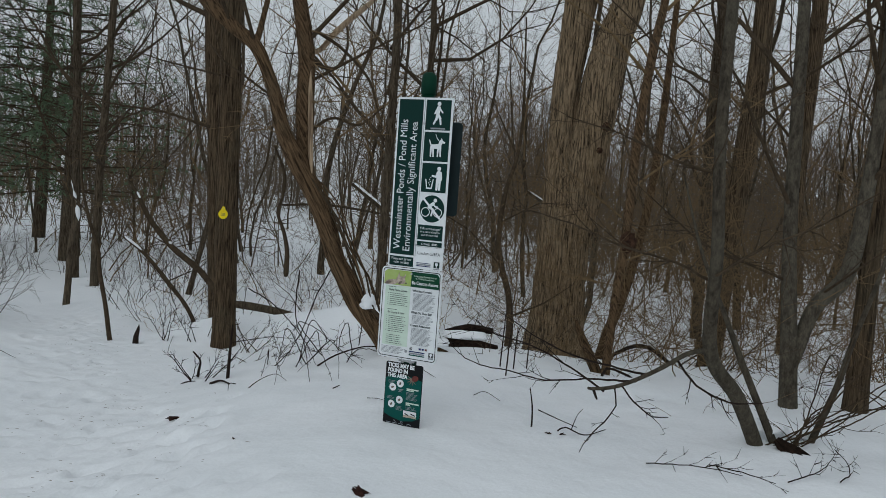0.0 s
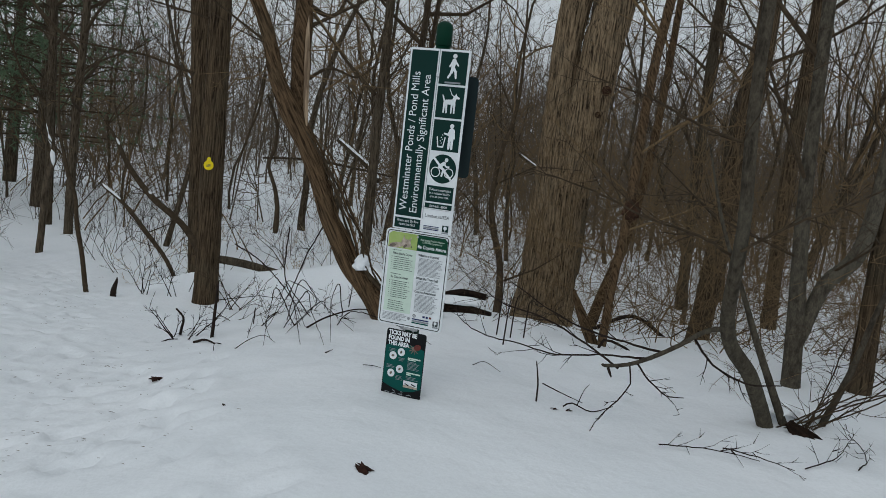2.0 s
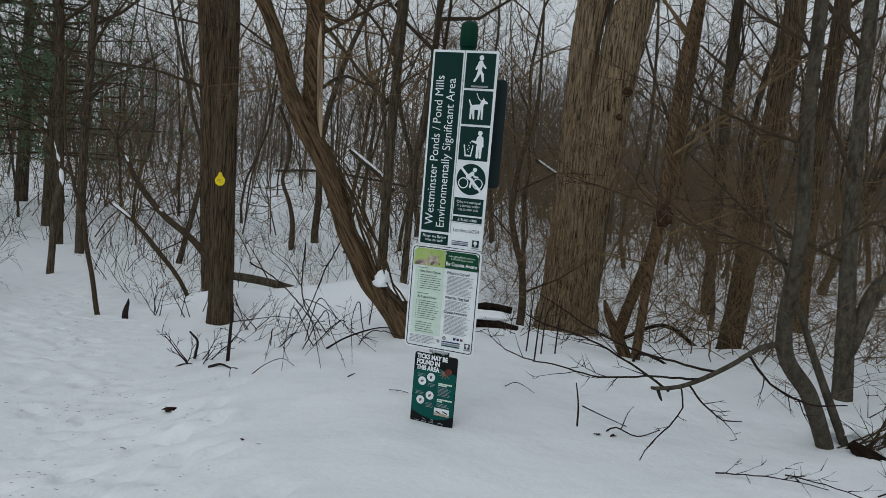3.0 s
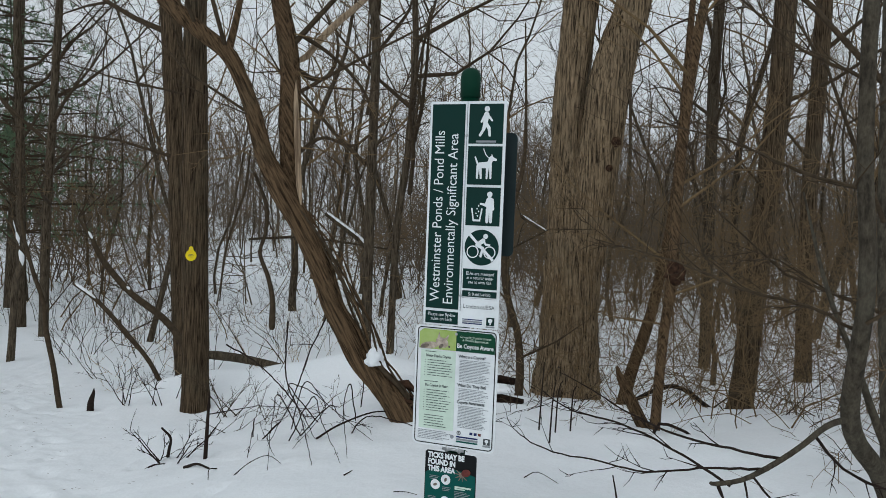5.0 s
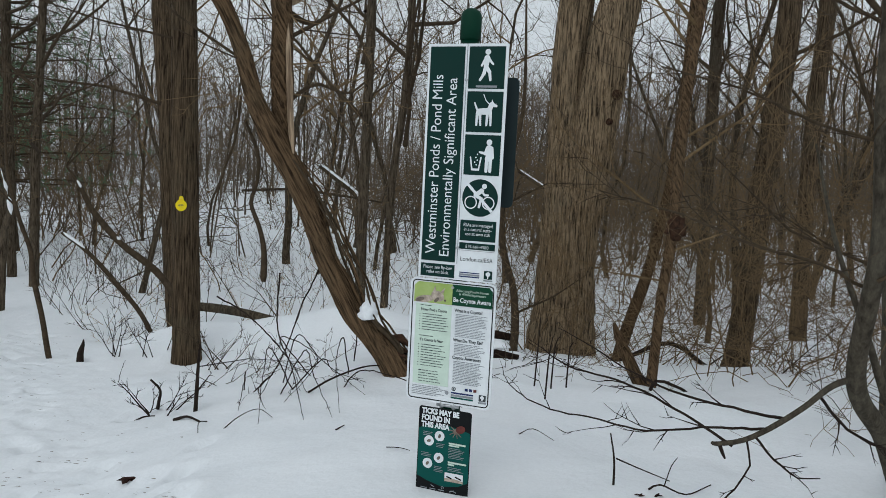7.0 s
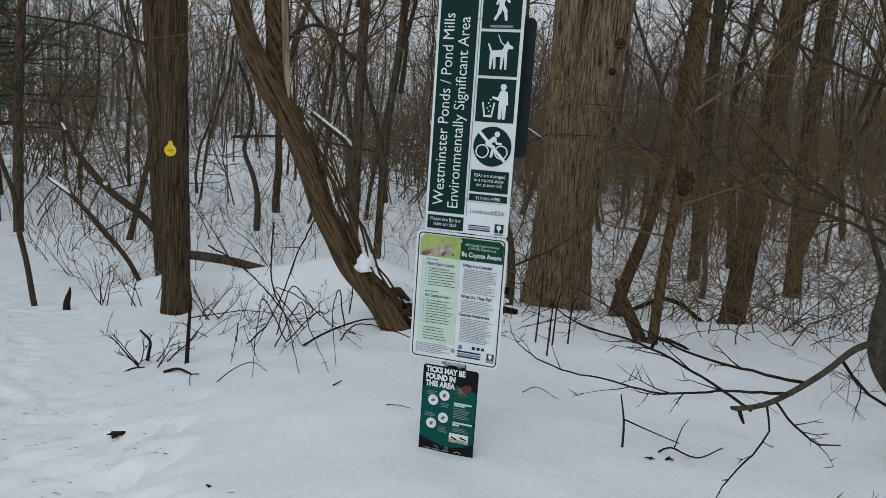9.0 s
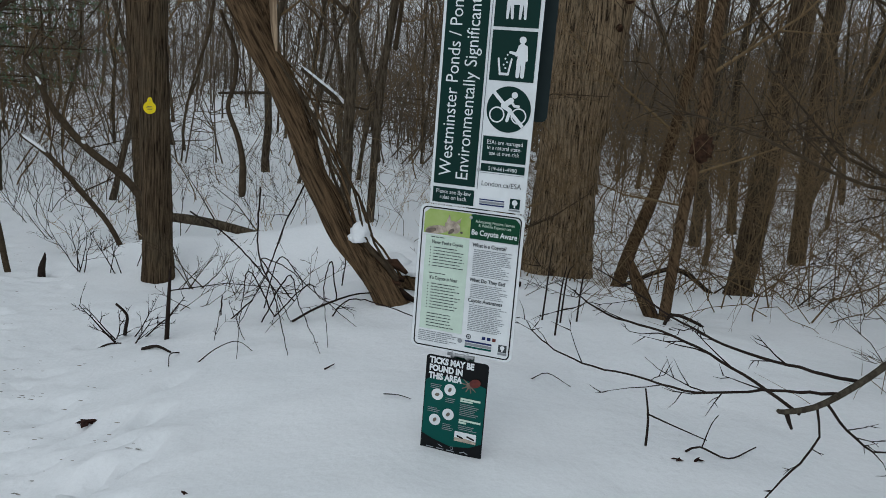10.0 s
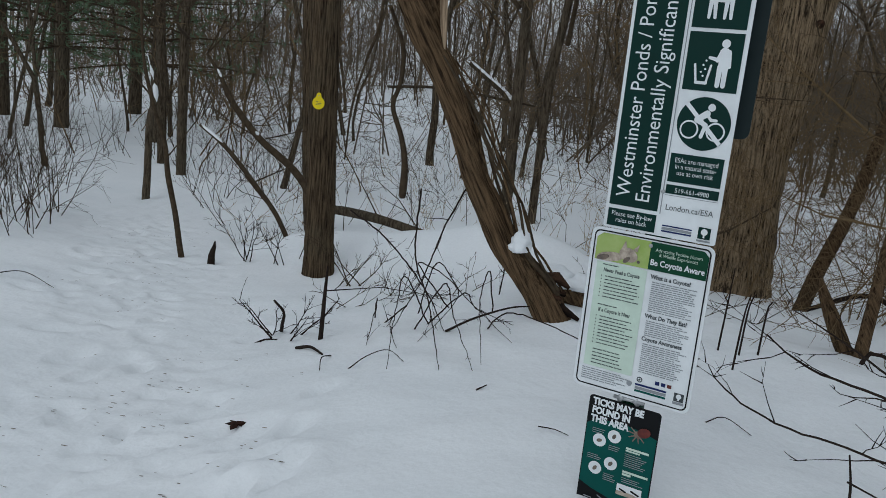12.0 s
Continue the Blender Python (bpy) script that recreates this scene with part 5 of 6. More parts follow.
fallen([(-0.10, 7.15, 0.10, 0.03), (0.10, 7.1, 0.17, 0.035), (0.32, 7.05, 0.16, 0.03)], "short dark limb lying on a log", 111, ROT_DARK, False, twigs=0)
fallen([(1.18, 6.3, -0.06, 0.012), (1.227, 6.3, 0.055, 0.012), (1.351, 6.3, 0.03, 0.011), (1.45, 6.3, -0.02, 0.010), (1.52, 6.3, -0.12, 0.008)], "black arched branch standing out of snow", 108, TWIG_BLACK, False, twigs=0)
fallen([(1.55, 8.7, -0.30, 0.02), (1.9, 8.4, -0.06, 0.022), (2.3, 8.5, -0.28, 0.02)], "dark bent branch in the snow near trunks", 109, TWIG_BLACK, False, twigs=2)


def shrub(at, label, seed, stems=5, tall=0.8, r=0.006, mat=TWIG_BLACK, lean=0.5, kids=(4, 3), name="bare_shrub", group=""):
    x, y = at
    z = on_ground(x, y) - 0.03
    rg = np.random.default_rng(seed)
    ob = tagged(new(name), label, "shrub", group)
    for _ in range(stems):
        acc = Acc()
        grow(acc, np.array([x + rg.normal(0, 0.04), y + rg.normal(0, 0.04), z]), np.array([rg.normal(0, lean), rg.normal(0, lean), 1.0]), tall * rg.uniform(0.6, 1.1), r * rg.uniform(0.7, 1.2), 0, rg, 0.13, 0.03, kids, (0.4, 0.9), (5, 4, 3, 3), (0.09, 0.07, 0.06, 0.05))
        linked("stem", acc.mesh("stem", mat), ob)
    return ob


# saplings and stubs beside the trail
S1 = tagged(new("sapling"), "thin dark crooked sapling at the edge of the trail", "tree")
stem([(-3.50, 7.9, -0.50, 0.028), (-3.54, 7.9, -0.36, 0.026), (-3.60, 7.9, -0.03, 0.024), (-3.67, 7.9, 0.26, 0.024), (-3.71, 7.9, 0.53, 0.021), (-3.82, 7.9, 0.83, 0.018), (-3.95, 7.95, 1.3, 0.013), (-4.0, 8, 2.2, 0.006)], TWIG, "trunk", S1, sides=12, seed=111.0)
crown(S1, [((-3.69, 7.9, 0.4), (0.7, 0.1, 0.8), 0.8, 0.007), ((-3.85, 7.9, 0.9), (-0.7, 0.1, 0.7), 0.9, 0.008), ((-3.95, 7.95, 1.3), (0.6, -0.2, 0.8), 0.9, 0.007)], TWIG, 112, "crown", (4, 3))
SN = tagged(new("snag"), "broken dead snag topped with a bar of snow", "tree")
stem([(-5.62, 11.0, -0.75, 0.055), (-5.60, 11, -0.3, 0.05), (-5.58, 11, 0.4, 0.045), (-5.5, 11, 0.75, 0.04), (-5.62, 11, 1.15, 0.02)], BARK_FAR, "trunk", SN, sides=12, seed=113.0, cap=True)
snow_strip("snow_ridge", [(-5.48, 10.97, 0.62, 0.03), (-5.52, 10.97, 0.85, 0.045), (-5.58, 10.97, 1.05, 0.04), (-5.62, 10.97, 1.18, 0.02)], SN, 0.3)
stub2 = tagged(stem([(-3.20, 7.75, on_ground(-3.2, 7.75) - 0.08, 0.035), (-3.20, 7.75, on_ground(-3.2, 7.75) + 0.06, 0.030), (-3.18, 7.75, on_ground(-3.2, 7.75) + 0.14, 0.018), (-3.175, 7.75, on_ground(-3.2, 7.75) + 0.19, 0.004)], TWIG_BLACK, "broken_stump", None, sides=12, depth=0.3, ridges=8, seed=114.0), "small black splintered stump in the snow", "stump")
shrub((-2.95, 7.85), "fine black twiggy shoots in snow", 121, 5, 0.55, 0.005)
shrub((-2.62, 7.8), "fine black twiggy shoots in snow", 122, 4, 0.5, 0.0045)
shrub((-1.95, 7.4), "upright reddish shoots beside a trunk", 123, 6, 0.55, 0.005, TWIG)
shrub((-1.98, 6.05), "small bare bramble by a tree foot", 124, 6, 0.36, 0.006)
STK = tagged(new("stick"), "short black stick standing in the snow", "stick")
stem([(-1.70, 5.95, on_ground(-1.7, 5.95) - 0.08, 0.016), (-1.695, 5.95, on_ground(-1.7, 5.95) + 0.10, 0.014), (-1.69, 5.95, on_ground(-1.7, 5.95) + 0.30, 0.010), (-1.685, 5.95, on_ground(-1.7, 5.95) + 0.42, 0.005)], TWIG_BLACK, "stick", STK, sides=10, seed=125.0)
crown(STK, [((-1.695, 5.95, on_ground(-1.7, 5.95) + 0.12), (0.8, 0.1, 0.7), 0.16, 0.006), ((-1.69, 5.95, on_ground(-1.7, 5.95) + 0.28), (0.9, 0.3, 0.4), 0.7, 0.004)], TWIG_BLACK, 126, "shoots", (3,))


def lying_stick(pts, r, label, seed, mat=TWIG_BLACK, lift=0.4):
    """A stick on the snow; points of (x, y, extra height)."""
    c = [(x, y, on_ground(x, y) + r * lift + dz, r * s) for (x, y, dz), s in zip(pts, np.linspace(1, 0.5, len(pts)))]
    return tagged(stem(c, mat, "stick", None, sides=8, depth=0.15, ridges=6, seed=float(seed), step=0.025, cap=True), label, "stick")


lying_stick([(-2.00, 6.15, -0.02), (-1.96, 6.05, 0.06), (-1.93, 5.98, 0.16), (-1.98, 5.95, 0.24)], 0.014, "black forked stick leaning out of the snow", 130)
lying_stick([(-1.78, 5.80, 0.0), (-1.68, 5.72, 0.012), (-1.58, 5.62, 0.0)], 0.012, "short thick black stick on the snow", 131)
lying_stick([(-2.12, 6.02, 0.0), (-2.04, 6.0, 0.01), (-1.96, 5.98, 0.0)], 0.008, "short black stick on the snow", 132)
lying_stick([(-1.53, 5.60, 0.0), (-1.54, 5.48, 0.03), (-1.51, 5.36, 0.0)], 0.004, "thin bent dead stalk on the snow", 133)
lying_stick([(-1.38, 5.36, -0.01), (-1.30, 5.42, 0.04), (-1.20, 5.44, 0.05), (-1.10, 5.38, -0.01)], 0.0035, "thin arched dead stalk on the snow", 134)
lying_stick([(-0.72, 5.02, 0.0), (-0.68, 5.05, 0.012)], 0.005, "short twig on the snow", 135)
lying_stick([(-0.44, 4.62, 0.01), (-0.38, 4.6, 0.01), (-0.33, 4.56, 0.01)], 0.003, "short twig on the snow", 136)
lying_stick([(0.52, 4.26, -0.03), (0.515, 4.26, 0.10), (0.495, 4.27, 0.21)], 0.006, "thin black twig standing in the snow", 137)
lying_stick([(0.56, 4.42, 0.06), (0.66, 4.40, 0.03), (0.78, 4.36, 0.0)], 0.004, "thin black twig on the snow", 138)
lying_stick([(0.66, 4.24, 0.0), (0.70, 4.22, 0.03), (0.80, 4.20, 0.0), (0.92, 4.26, 0.02)], 0.005, "thin black crooked twig on the snow", 139)
lying_stick([(0.74, 4.30, 0.0), (0.77, 4.32, 0.08), (0.80, 4.34, 0.11)], 0.003, "thin dead stalk in the snow", 140)
for k, c in enumerate((((1.05, 3.78), (1.20, 3.74), (1.34, 3.70), (1.46, 3.62)), ((1.36, 3.82), (1.46, 3.76), (1.55, 3.66), (1.60, 3.58)), ((1.70, 3.70), (1.85, 3.78), (1.95, 3.9), (2.05, 4.05)), ((1.95, 3.72), (2.05, 3.85), (2.1, 4.0), (2.12, 4.2)))):
    tw = tagged(new("fallen_twig"), "fine dark branching twig lying on the snow", "twig")
    twig_line(tw, [(x, y, on_ground(x, y) + 0.012 + 0.012 * j, 0.005 - 0.0008 * j) for j, (x, y) in enumerate(c)], 240 + k, 7, TWIG_BLACK, 0.16)
lying_stick([(-3.05, 3.9, 0.0), (-2.9, 3.95, 0.012), (-2.72, 4.02, 0.0)], 0.006, "thin dark twig on the trail", 143)
lying_stick([(-4.1, 6.35, 0.0), (-3.9, 6.45, 0.05), (-3.65, 6.42, 0.0)], 0.004, "thin arched stalk beside the trail", 144)
lying_stick([(-1.0, 5.9, 0.0), (-0.86, 5.86, 0.07), (-0.68, 5.95, 0.1), (-0.55, 6.08, 0.06)], 0.008, "thin black arched root beside a leaning tree", 145)
lying_stick([(0.19, 4.9, 0.0), (0.26, 4.92, 0.03), (0.36, 4.88, 0.0)], 0.003, "thin stalk lying on the snow", 146)
for k, (x, y) in enumerate(((0.37, 5.86), (0.41, 5.65), (0.47, 5.85), (0.57, 5.9))):
    lying_stick([(x, y, -0.05), (x + 0.01, y, 0.25), (x + 0.015 + 0.01 * k, y, 0.42 - 0.05 * k)], 0.006, "upright black cut shoot in the snow", 147 + k)

# hanging bramble tangle in front of the leaning tree
BR = tagged(new("bramble"), "tangle of black bare bramble canes drooping to the snow", "shrub")
rgb = np.random.default_rng(160)
for k in range(10):
    x0, y0 = rgb.uniform(-1.5, -0.7), rgb.uniform(5.9, 6.8)
    a = rgb.uniform(-2.4, -0.3)
    reach, rise = rgb.uniform(0.5, 1.1), rgb.uniform(0.14, 0.40)
    x1, y1 = x0 + reach * math.cos(a), y0 + 0.8 * reach * math.sin(a)
    z0, z1 = on_ground(x0, y0) - 0.03, on_ground(x1, y1) - 0.01
    bend = rgb.normal(0, 0.08, 2)
    twig_line(BR, [(x0, y0, z0, 0.0065), (x0 + 0.22 * (x1 - x0) + bend[0], y0 + 0.2 * (y1 - y0), z0 + rise, 0.0055), (x0 + 0.6 * (x1 - x0) + bend[1], y0 + 0.55 * (y1 - y0), z0 + 0.75 * rise, 0.004), (x1, y1, z1, 0.002)], 161 + k, 2, TWIG_BLACK, 0.12, "cane")
for k, (a, b, c, d) in enumerate((
    ((-1.75, 6.55, 0.42), (-1.45, 6.25, 0.34), (-1.15, 6.0, 0.14), (-1.0, 5.85, -0.03)),
    ((-1.3, 6.4, 0.62), (-1.24, 6.1, 0.30), (-1.08, 5.75, 0.14), (-0.92, 5.25, -0.02)),
    ((-1.0, 6.45, 0.75), (-1.12, 6.3, 0.45), (-1.2, 6.15, 0.15), (-1.3, 5.9, -0.1)),
)):
    twig_line(BR, [(*a, 0.0085), (*b, 0.007), (*c, 0.0055), (*d, 0.0025)], 190 + k, 6, TWIG_BLACK, 0.16, "cane")
for k, (x, y) in enumerate(((-1.5, 7.0), (-1.05, 6.8), (-1.75, 6.7), (0.3, 6.6), (0.75, 6.8), (0.1, 7.4))):
    shrub((x, y), "thin bare brush in the snow near a leaning tree", 180 + k, 5, 0.45, 0.0035, TWIG, 1.6, (3, 2))

# dead leaves and grit
def leaf_clump(at, label, seed, size=0.05, mat=LEAF):
    x, y = at
    z = on_ground(x, y)
    rg = np.random.default_rng(seed)
    acc = Acc()
    for k in range(4):
        a = rg.uniform(0, 6.28)
        u = np.array([math.cos(a), math.sin(a), rg.uniform(0.0, 0.5)]) * size
        w = np.array([-math.sin(a), math.cos(a), 0.1]) * size * 0.35
        o = np.array([x, y, z + 0.004]) + rg.normal(0, size * 0.25, 3) * (1, 1, 0.2)
        top = np.array([0, 0, size * 0.25])
        acc.add([o - u, o - u * 0.3 + w, o - u * 0.2 + top, o - u * 0.3 - w, o + u * 0.4 + w * 0.8, o + u * 0.4 + top * 0.6, o + u * 0.4 - w * 0.8, o + u], [(0, 2, 1), (0, 3, 2), (1, 2, 5, 4), (2, 3, 6, 5), (4, 5, 7), (5, 6, 7)])
    return tagged(linked("dead_leaf", acc.mesh("dead_leaf", mat)), label, "leaf")


leaf_clump((-1.66, 4.80), "curled dark brown dead leaf on snow", 201, 0.045)
leaf_clump((-0.25, 3.13), "curled red-brown dead leaf standing in snow", 202, 0.045)
leaf_clump((-0.62, 2.83), "dark scrap of dead leaf on snow", 203, 0.02)
leaf_clump((-0.20, 2.82), "dark scrap of dead leaf on snow", 204, 0.015)
leaf_clump((0.60, 4.15), "dark scrap of bark on snow", 205, 0.015)
leaf_clump((0.68, 4.16), "dark scrap of bark on snow", 206, 0.018)
leaf_clump((-1.02, 3.9), "dark scrap of bark on snow", 207, 0.012)
rgg = np.random.default_rng(210)
acc = Acc()
for k in range(150):
    y = rgg.uniform(3.3, 9.5) if k % 3 else rgg.uniform(3.3, 5.5)
    x = float(trail_x(y)) + rgg.normal(0, 0.30) + 0.1
    cl = int(rgg.integers(1, 4))
    for _ in range(cl):
        xx, yy = x + rgg.normal(0, 0.035), y + rgg.normal(0, 0.02)
        s = rgg.uniform(0.002, 0.007)
        z = on_ground(xx, yy)
        acc.add([(xx + s * math.cos(a) * rgg.uniform(1.3, 3.2), yy + s * math.sin(a) * rgg.uniform(0.4, 0.9), z + 0.001) for a in np.arange(5) * 1.2566] + [(xx, yy, z + 0.2 * s + 0.001)], [(0, 1, 5), (1, 2, 5), (2, 3, 5), (3, 4, 5), (4, 0, 5)])
tagged(linked("trail_grit", acc.mesh("trail_grit", GRIT)), "dark scraps of leaf and soil trodden into snow", "grit", kind="stuff")


# ---- the wood behind ----
def tree_kind(seed, tall, r, mat, twig, kids=(9, 7, 4), first=0.22):
    """A bare tree of the wood: a tapered crooked trunk and a crown of fine branches."""
    rg = np.random.default_rng(seed)
    root = new("tree")
    acc = Acc()
    k = 16
    p, d = np.array([0.0, 0, -0.3]), np.array([rg.normal(0, 0.03), rg.normal(0, 0.03), 1.0])
    pts = [p]
    for i in range(k - 1):
        d = d + rg.normal(0, 0.11, 3) * (1, 1, 0) + np.array([-0.04 * d[0], -0.04 * d[1], 0.03])
        d /= np.linalg.norm(d)
        p = p + d * tall / (k - 1)
        pts.append(p)
    rad = r * (1 - 0.9 * np.linspace(0, 1, k) ** 1.15)
    rad[0] *= 1.35
    tube(acc, pts, rad, 9)
    linked("trunk", acc.mesh("trunk", mat), root)
    acc = Acc()
    for j in range(kids[0] + 3):
        s = first + (0.97 - first) * (j + rg.uniform(0, 0.8)) / (kids[0] + 3)
        i = min(k - 2, int(s * (k - 1)))
        q = pts[i] + (pts[i + 1] - pts[i]) * ((s * (k - 1)) % 1)
        a = rg.uniform(0, 6.28)
        nd = np.array([math.cos(a), math.sin(a), rg.uniform(0.5, 1.3)])
        grow(acc, q, nd, tall * rg.uniform(0.28, 0.48) * (1.1 - 0.5 * s), max(0.012, rad[i] * rg.uniform(0.3, 0.6)), 1, rg, 0.26, 0.075, kids, (0.45, 1.15), (4, 4, 3, 3), (0.4, 0.34, 0.3, 0.26))
    linked("crown", acc.mesh("crown", twig), root)
    return root


KINDS = []
for k in range(10):
    rk = random.Random(300 + k)
    KINDS.append(tree_kind(300 + k, rk.uniform(7.5, 11.5), (0.03, 0.045, 0.035, 0.062, 0.05, 0.035, 0.072, 0.045, 0.055, 0.04)[k], BARK_FAR, TWIG if k % 3 else TWIG_RED, first=rk.uniform(0.2, 0.34)))
    tagged(KINDS[-1], "bare grey-brown tree standing in the snowy wood", "tree", "trees of the wood")


def clear(x, y):
    """Free of the trail, of the named trees and of the camera's way."""
    if abs(x - float(trail_x(y))) < 1.0 and y < 15 and y > -4:
        return False
    if y < 10.5 and -7 < x < 7:
        return False
    for tx, ty in ((-3.3, 10.3), (4.7, 12), (3.66, 13), (-1.2, 11), (-0.9, 11), (-7.04, 14), (-6.2, 13), (1.1, 9.8), (2.8, 9.2), (-1.9, 16), (-2.4, 14)):
        if math.hypot(x - tx, y - ty) < 0.8:
            return False
    return True


rw = random.Random(41)
spots_used = []
tries = 0
while len(spots_used) < 146 and tries < 9000:
    tries += 1
    y = rw.uniform(-14, 15) if len(spots_used) < 14 else (rw.uniform(11, 24) if len(spots_used) < 66 else rw.uniform(22, 44))
    half = 16 if y < 10.5 else 3.5 + 0.62 * y
    x = rw.uniform(-half, half)
    if y < 10.5 and math.hypot(x, y) < 7.5:
        continue
    if -5.5 < x < 0.8 and y < 16 and rw.random() < 0.65:
        continue
    if clear(x, y) and all(math.hypot(x - a, y - b) > 0.75 for a, b in spots_used):
        n = len(spots_used)
        spots_used.append((x, y))
        m = pose(x, y, float(height(x, y)), rw.gauss(0, 3.5), rw.gauss(0, 3.5), rw.uniform(0, 360)) @ Matrix.Diagonal((*(rw.uniform(0.75, 1.25),) * 3, 1))
        if n < len(KINDS):
            KINDS[n].matrix_world = m
        else:
            copy_thing(KINDS[n % len(KINDS)], m)


def pine(seed, tall):
    """A dark pine: whorls of drooping boughs set with clumps of needles."""
    rg = np.random.default_rng(seed)
    root = new("pine_tree")
    acc = Acc()
    tube(acc, [(0, 0, -0.4), (0.03, 0, tall * 0.3), (0, 0.04, tall * 0.7), (0, 0, tall)], [0.14, 0.11, 0.06, 0.01], 9)
    wood, needles = Acc(), []
    z = tall * 0.17
    while z < tall * 0.97:
        reach = 0.34 * tall * (1 - z / tall) ** 0.75 + 0.3
        for a in rg.uniform(0, 6.28) + np.arange(5) * 1.2566:
            a += rg.normal(0, 0.2)
            d = np.array([math.cos(a), math.sin(a), rg.uniform(-0.05, 0.3)])
            L = reach * rg.uniform(0.6, 1.05)
            pts = [np.array([0, 0, z]) + d * L * s + np.array([0, 0, -0.10 * L * s * s + rg.normal(0, 0.02)]) for s in np.linspace(0, 1, 5)]
            tube(wood, pts, np.linspace(0.022, 0.005, 5), 4)
            for s in np.linspace(0.3, 1, max(3, int(L * 3.6))):
                c = np.array([0, 0, z]) + d * L * s + np.array([0, 0, -0.10 * L * s * s])
                for _ in range(2):
                    c2 = c + rg.normal(0, 0.10, 3)
                    for _ in range(9):
                        v = rg.normal(0, 1, 3) + (0, 0, 0.5)
                        v *= rg.uniform(0.10, 0.17) / np.linalg.norm(v)
                        w = np.cross(v, rg.normal(0, 1, 3))
                        w *= 0.010 / (np.linalg.norm(w) + 1e-9)
                        needles.append((c2 - w, c2 + w, c2 + v))
        z += rg.uniform(0.3, 0.5)
    linked("trunk", acc.mesh("trunk", BARK_FAR), root)
    linked("bough_frame", wood.mesh("bough_frame", TWIG), root)
    arr = Acc()
    arr.v = [np.array(needles).reshape(-1, 3)]
    arr.f = [(3 * i, 3 * i + 1, 3 * i + 2) for i in range(len(needles))]
    arr.count = 3 * len(needles)
    linked("needles", arr.mesh("needles", NEEDLE, False), root)
    return root


PINE = tagged(pine(501, 8.5), "dark green pine with drooping needled boughs", "pine tree", "pines at the edge of the wood")
PINE.matrix_world = pose(-8.6, 16.6, float(height(-8.6, 16.6)))
for x, y, s, a in ((-10.9, 17.0, 1.1, 40), (-13.0, 18.0, 1.2, 200), (-12.2, 22.0, 1.3, 20)):
    copy_thing(PINE, pose(x, y, float(height(x, y)), 0, 0, a) @ Matrix.Diagonal((s, s, s, 1)))


def brush(name, label, seed, count, where, tall, r, mat, kids=(4, 2), lean=0.45, wander=0.17, lift=0.02, spread=(0.35, 0.9)):
    rg = np.random.default_rng(seed)
    acc = Acc()
    n = 0
    while n < count:
        x, y = where(rg)
        if abs(x - float(trail_x(y))) < 0.85 and y < 14:
            continue
        z = on_ground(x, y) - 0.04
        h = tall * rg.uniform(0.45, 1.15)
        grow(acc, np.array([x, y, z]), np.array([rg.normal(0, lean), rg.normal(0, lean), 1.0]), h, r * rg.uniform(0.6, 1.3), 1, rg, wander, lift, (3,) + kids, spread, (4, 3, 3, 3), (0.3, 0.22, 0.2, 0.16), 0.3)
        n += 1
    return tagged(linked(name, acc.mesh(name, mat)), label, "brush", kind="stuff")


def fan(g, near, far, left, right):
    """A place in a wedge of the wood that widens with distance."""
    y = g.uniform(near, far)
    return g.uniform(left * y, right * y), y


brush("brush_thicket", "thicket of russet bare twigs between the trunks", 601, 170, lambda g: (g.uniform(0.6, 8.5), g.uniform(8.0, 15)), 2.6, 0.007, TWIG_RED, (8, 5), 0.8, 0.24, 0.0, (0.5, 1.3))
brush("brush_hollow", "thin bare saplings standing in the snowy hollow", 602, 150, lambda g: (g.uniform(-6, 1.5), g.uniform(9.0, 19)), 1.25, 0.005, TWIG, (4, 3), 0.5, 0.22)
brush("brush_trailside", "thin upright whips along the trail edge", 603, 220, lambda g: (g.uniform(-9, -4.2), g.uniform(7.6, 15)), 1.2, 0.005, TWIG, (3, 2), 0.25)
brush("brush_left", "dense thin whips along the trail edge", 609, 80, lambda g: (g.uniform(-6.6, -4.75), g.uniform(7.6, 9.6)), 1.1, 0.005, TWIG, (4, 3), 0.25)
brush("dry_stalks", "straw-coloured dead stalks in the snow", 604, 420, lambda g: (g.uniform(-5, 8), g.uniform(8.8, 17)), 0.6, 0.004, STRAW, (3, 2), 0.8)
brush("brush_far", "grey-brown undergrowth deep in the wood", 605, 230, lambda g: fan(g, 18, 42, -0.75, 0.75), 2.6, 0.010, TWIG_RED, (7, 4), 0.7, 0.25, 0.02, (0.5, 1.3))
brush("understory", "slender brown saplings with fine twigs in the wood", 608, 135, lambda g: fan(g, 13.5, 27, -0.62, 0.66), 4.0, 0.013, TWIG_RED, (10, 5), 0.3, 0.2, 0.03, (0.5, 1.2))
brush("brush_near", "haze of fine brown shrub twigs in front of trunks", 607, 92, lambda g: (g.uniform(1.5, 5.2), g.uniform(6.3, 9.5)), 2.6, 0.0055, TWIG_RED, (9, 5), 0.75, 0.22, 0.0, (0.5, 1.3))
brush("brush_right", "low bare brush beside the clump", 606, 30, lambda g: (g.uniform(2.0, 4.5), g.uniform(4.5, 7.5)), 0.9, 0.005, TWIG, (5, 3), 0.9, 0.2, 0.0)


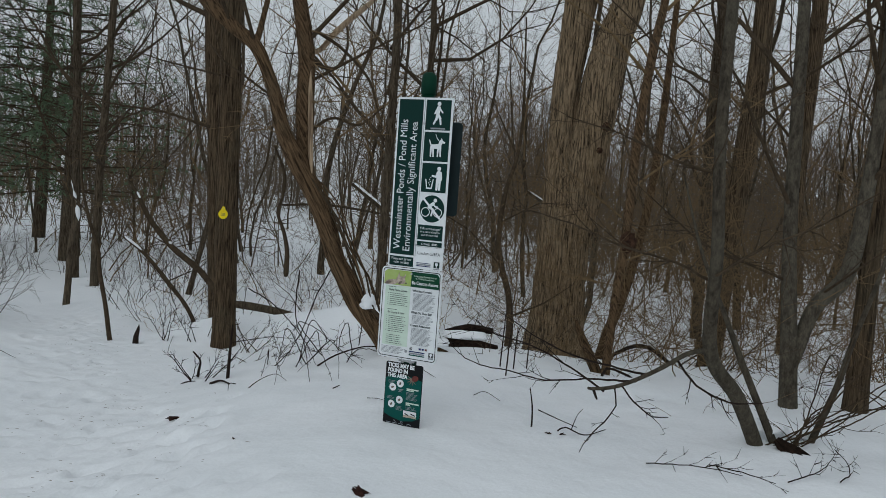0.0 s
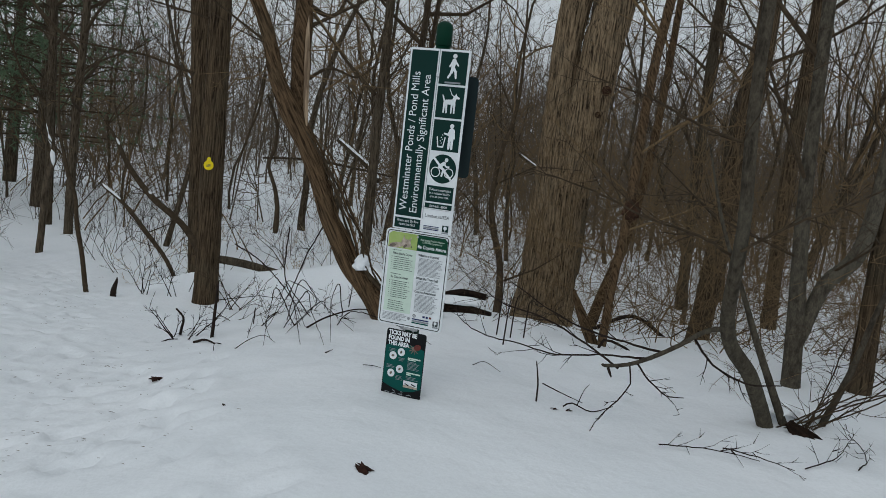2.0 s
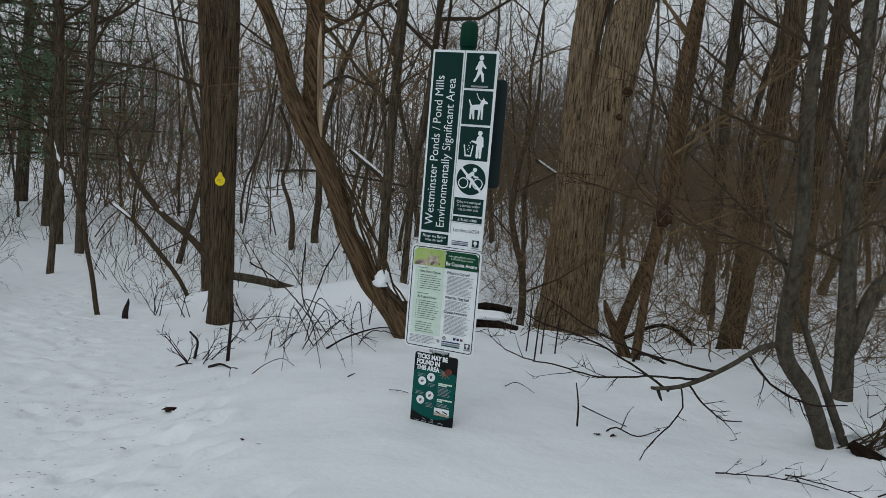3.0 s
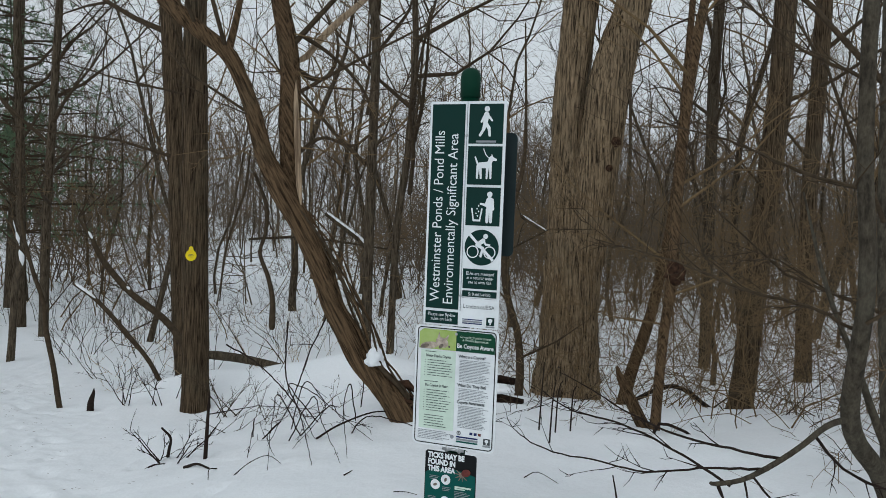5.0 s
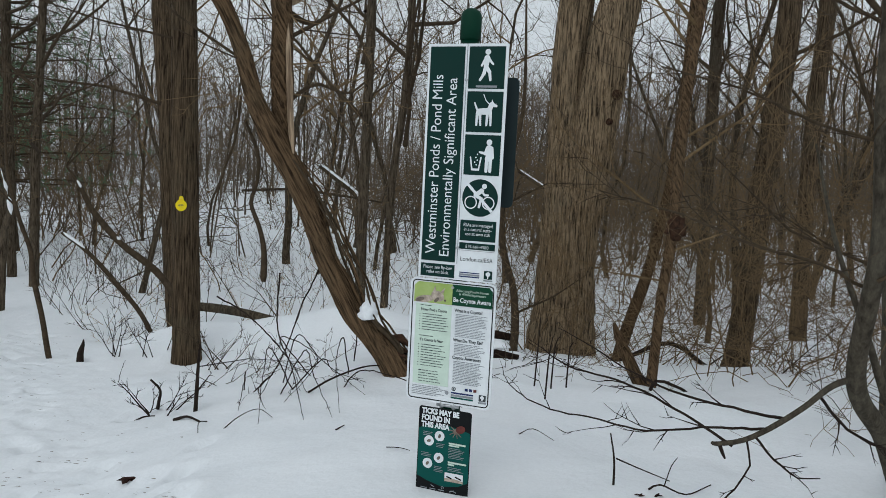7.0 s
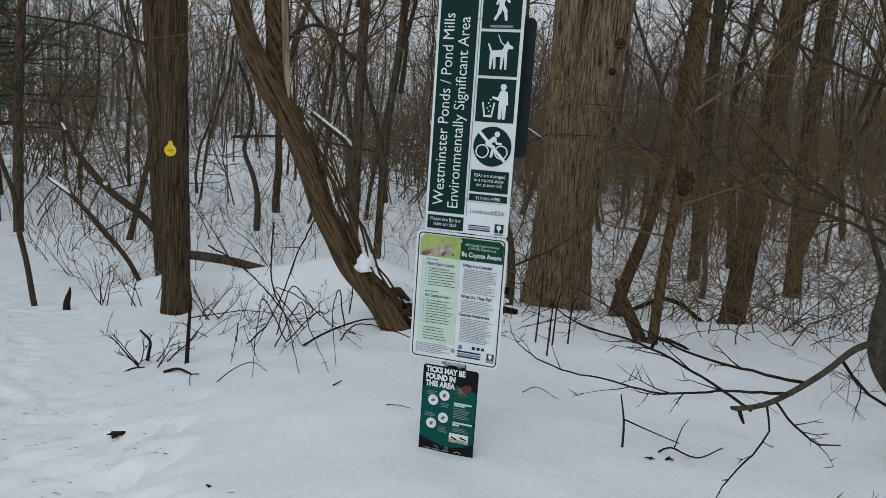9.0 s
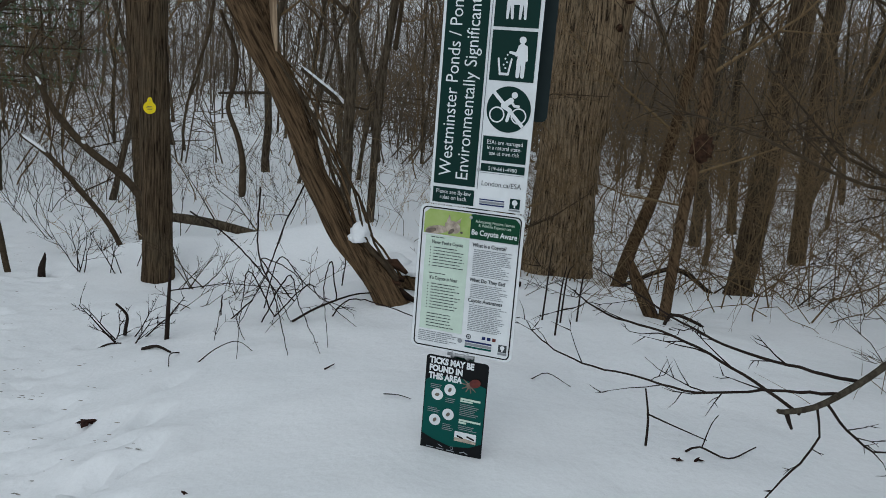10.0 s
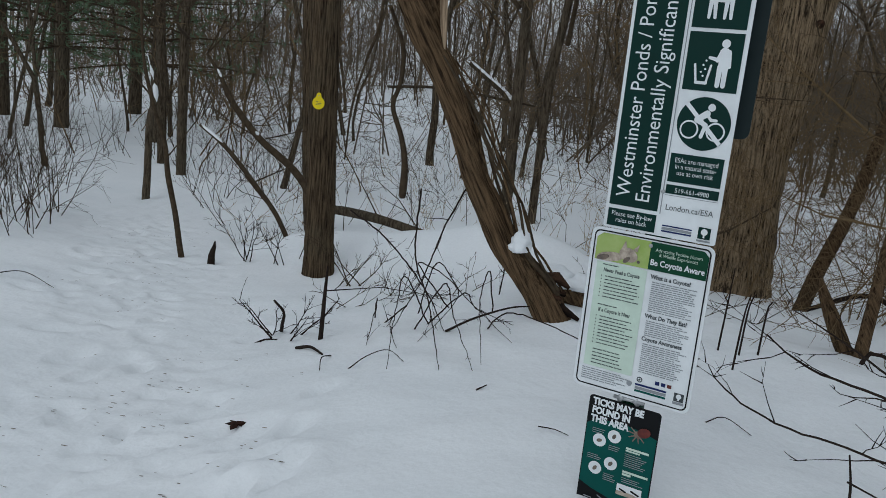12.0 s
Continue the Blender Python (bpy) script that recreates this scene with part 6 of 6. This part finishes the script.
def far_tree(rg):
    """Points and quads of one distant bare tree, about ten metres tall."""
    acc = Acc()
    tall = rg.uniform(7.5, 11.5)
    r = rg.uniform(0.05, 0.10)
    line = [np.array([0.0, 0, -0.4])]
    for k in range(5):
        line.append(line[-1] + np.array([rg.normal(0, 0.22), rg.normal(0, 0.22), tall / 5]))
    tube(acc, line, [r, r * 0.9, r * 0.75, r * 0.55, r * 0.35, 0.01], 3)
    for j in range(11):
        s = rg.uniform(0.12, 0.95) * 5
        q = line[int(s)] + (line[int(s) + 1] - line[int(s)]) * (s % 1)
        a = rg.uniform(0, 6.28)
        out = np.array([math.cos(a), math.sin(a), 0.0])
        reach = tall * rg.uniform(0.16, 0.30) * (1.2 - 0.13 * s)
        limb = [q, q + out * reach * 0.5 + np.array([0, 0, reach * 0.30]), q + out * reach * 0.85 + np.array([0, 0, reach * 0.85]) + rg.normal(0, 0.15, 3), q + out * reach + np.array([0, 0, reach * 1.45]) + rg.normal(0, 0.2, 3)]
        tube(acc, limb, [r * 0.45, r * 0.36, r * 0.24, 0.008], 3)
        for _ in range(3):
            u = rg.uniform(0.4, 2.9)
            p = limb[int(u)] + (limb[int(u) + 1] - limb[int(u)]) * (u % 1)
            d = (out * 0.5 + rg.normal(0, 0.8, 3) + np.array([0, 0, 0.5])) * reach * 0.36
            tube(acc, [p, p + d * 0.5 + rg.normal(0, 0.06, 3), p + d + np.array([0, 0, 0.15])], [r * 0.26, r * 0.2, 0.008], 3)
    return np.concatenate(acc.v), np.concatenate(acc.q)


def far_woods():
    """Distant bare trees, past counting, that close the view all round."""
    rg = np.random.default_rng(701)
    kinds = [far_tree(rg) for _ in range(9)]
    acc = Acc()
    for k in range(860):
        front = k < 740
        a = (rg.uniform(-0.75, 0.75) if k % 3 else rg.uniform(0.0, 0.75)) if front else rg.uniform(0.75, 5.53)
        dist = rg.uniform(42, 92)
        x, y = dist * math.sin(a), dist * math.cos(a)
        v, q = kinds[k % 9]
        turn, size = rg.uniform(0, 6.28), rg.uniform(0.5, 0.95)
        c, d = math.cos(turn) * size, math.sin(turn) * size
        acc.add_quads(np.stack([x + c * v[:, 0] - d * v[:, 1], y + d * v[:, 0] + c * v[:, 1], float(height(x, y)) + v[:, 2] * size], 1), q)
    return tagged(linked("far_woods", acc.mesh("far_woods", TWIG_FAR)), "distant grey-brown bare woods", "woods", kind="stuff")


far_woods()


def brush_clump(rg):
    """Points and quads of one bushy clump of undergrowth, about three metres tall."""
    acc = Acc()
    for _ in range(8):
        p = np.array([rg.normal(0, 0.5), rg.normal(0, 0.5), -0.1])
        d = np.array([rg.normal(0, 0.4), rg.normal(0, 0.4), 1.0]) * rg.uniform(0.9, 3.9)
        mid, top = p + d * 0.5 + rg.normal(0, 0.12, 3), p + d + rg.normal(0, 0.3, 3)
        tube(acc, [p, mid, top], [0.020, 0.014, 0.006], 3)
        for _ in range(6):
            u = rg.uniform(0.15, 0.95)
            q = p + (mid - p) * u * 2 if u < 0.5 else mid + (top - mid) * (u * 2 - 1)
            e = np.array([rg.normal(0, 0.7), rg.normal(0, 0.7), rg.uniform(-0.1, 0.8)])
            tube(acc, [q, q + e * 0.5 + rg.normal(0, 0.08, 3), q + e + np.array([0, 0, 0.1])], [0.011, 0.009, 0.005], 3)
    return np.concatenate(acc.v), np.concatenate(acc.q)


def deep_brush():
    """Undergrowth that fills the wood between the trunks towards the distance."""
    rg = np.random.default_rng(711)
    kinds = [brush_clump(rg) for _ in range(8)]
    acc = Acc()
    for k in range(600):
        y = 17 + 50 * rg.uniform(0, 1) ** 0.6
        x = y * rg.uniform(-0.72 if k % 5 < 3 else 0.03, 0.72)
        if abs(x + 0.16 * y) < 0.055 * y and rg.random() < 0.6:
            continue
        v, q = kinds[k % 8]
        turn, size = rg.uniform(0, 6.28), rg.uniform(0.45, 1.3)
        c, d = math.cos(turn) * size, math.sin(turn) * size
        acc.add_quads(np.stack([x + c * v[:, 0] - d * v[:, 1], y + d * v[:, 0] + c * v[:, 1], float(height(x, y)) + v[:, 2] * size], 1), q)
    return tagged(linked("deep_brush", acc.mesh("deep_brush", TWIG_FAR)), "brown undergrowth filling the wood between far trunks", "brush", kind="stuff")


deep_brush()
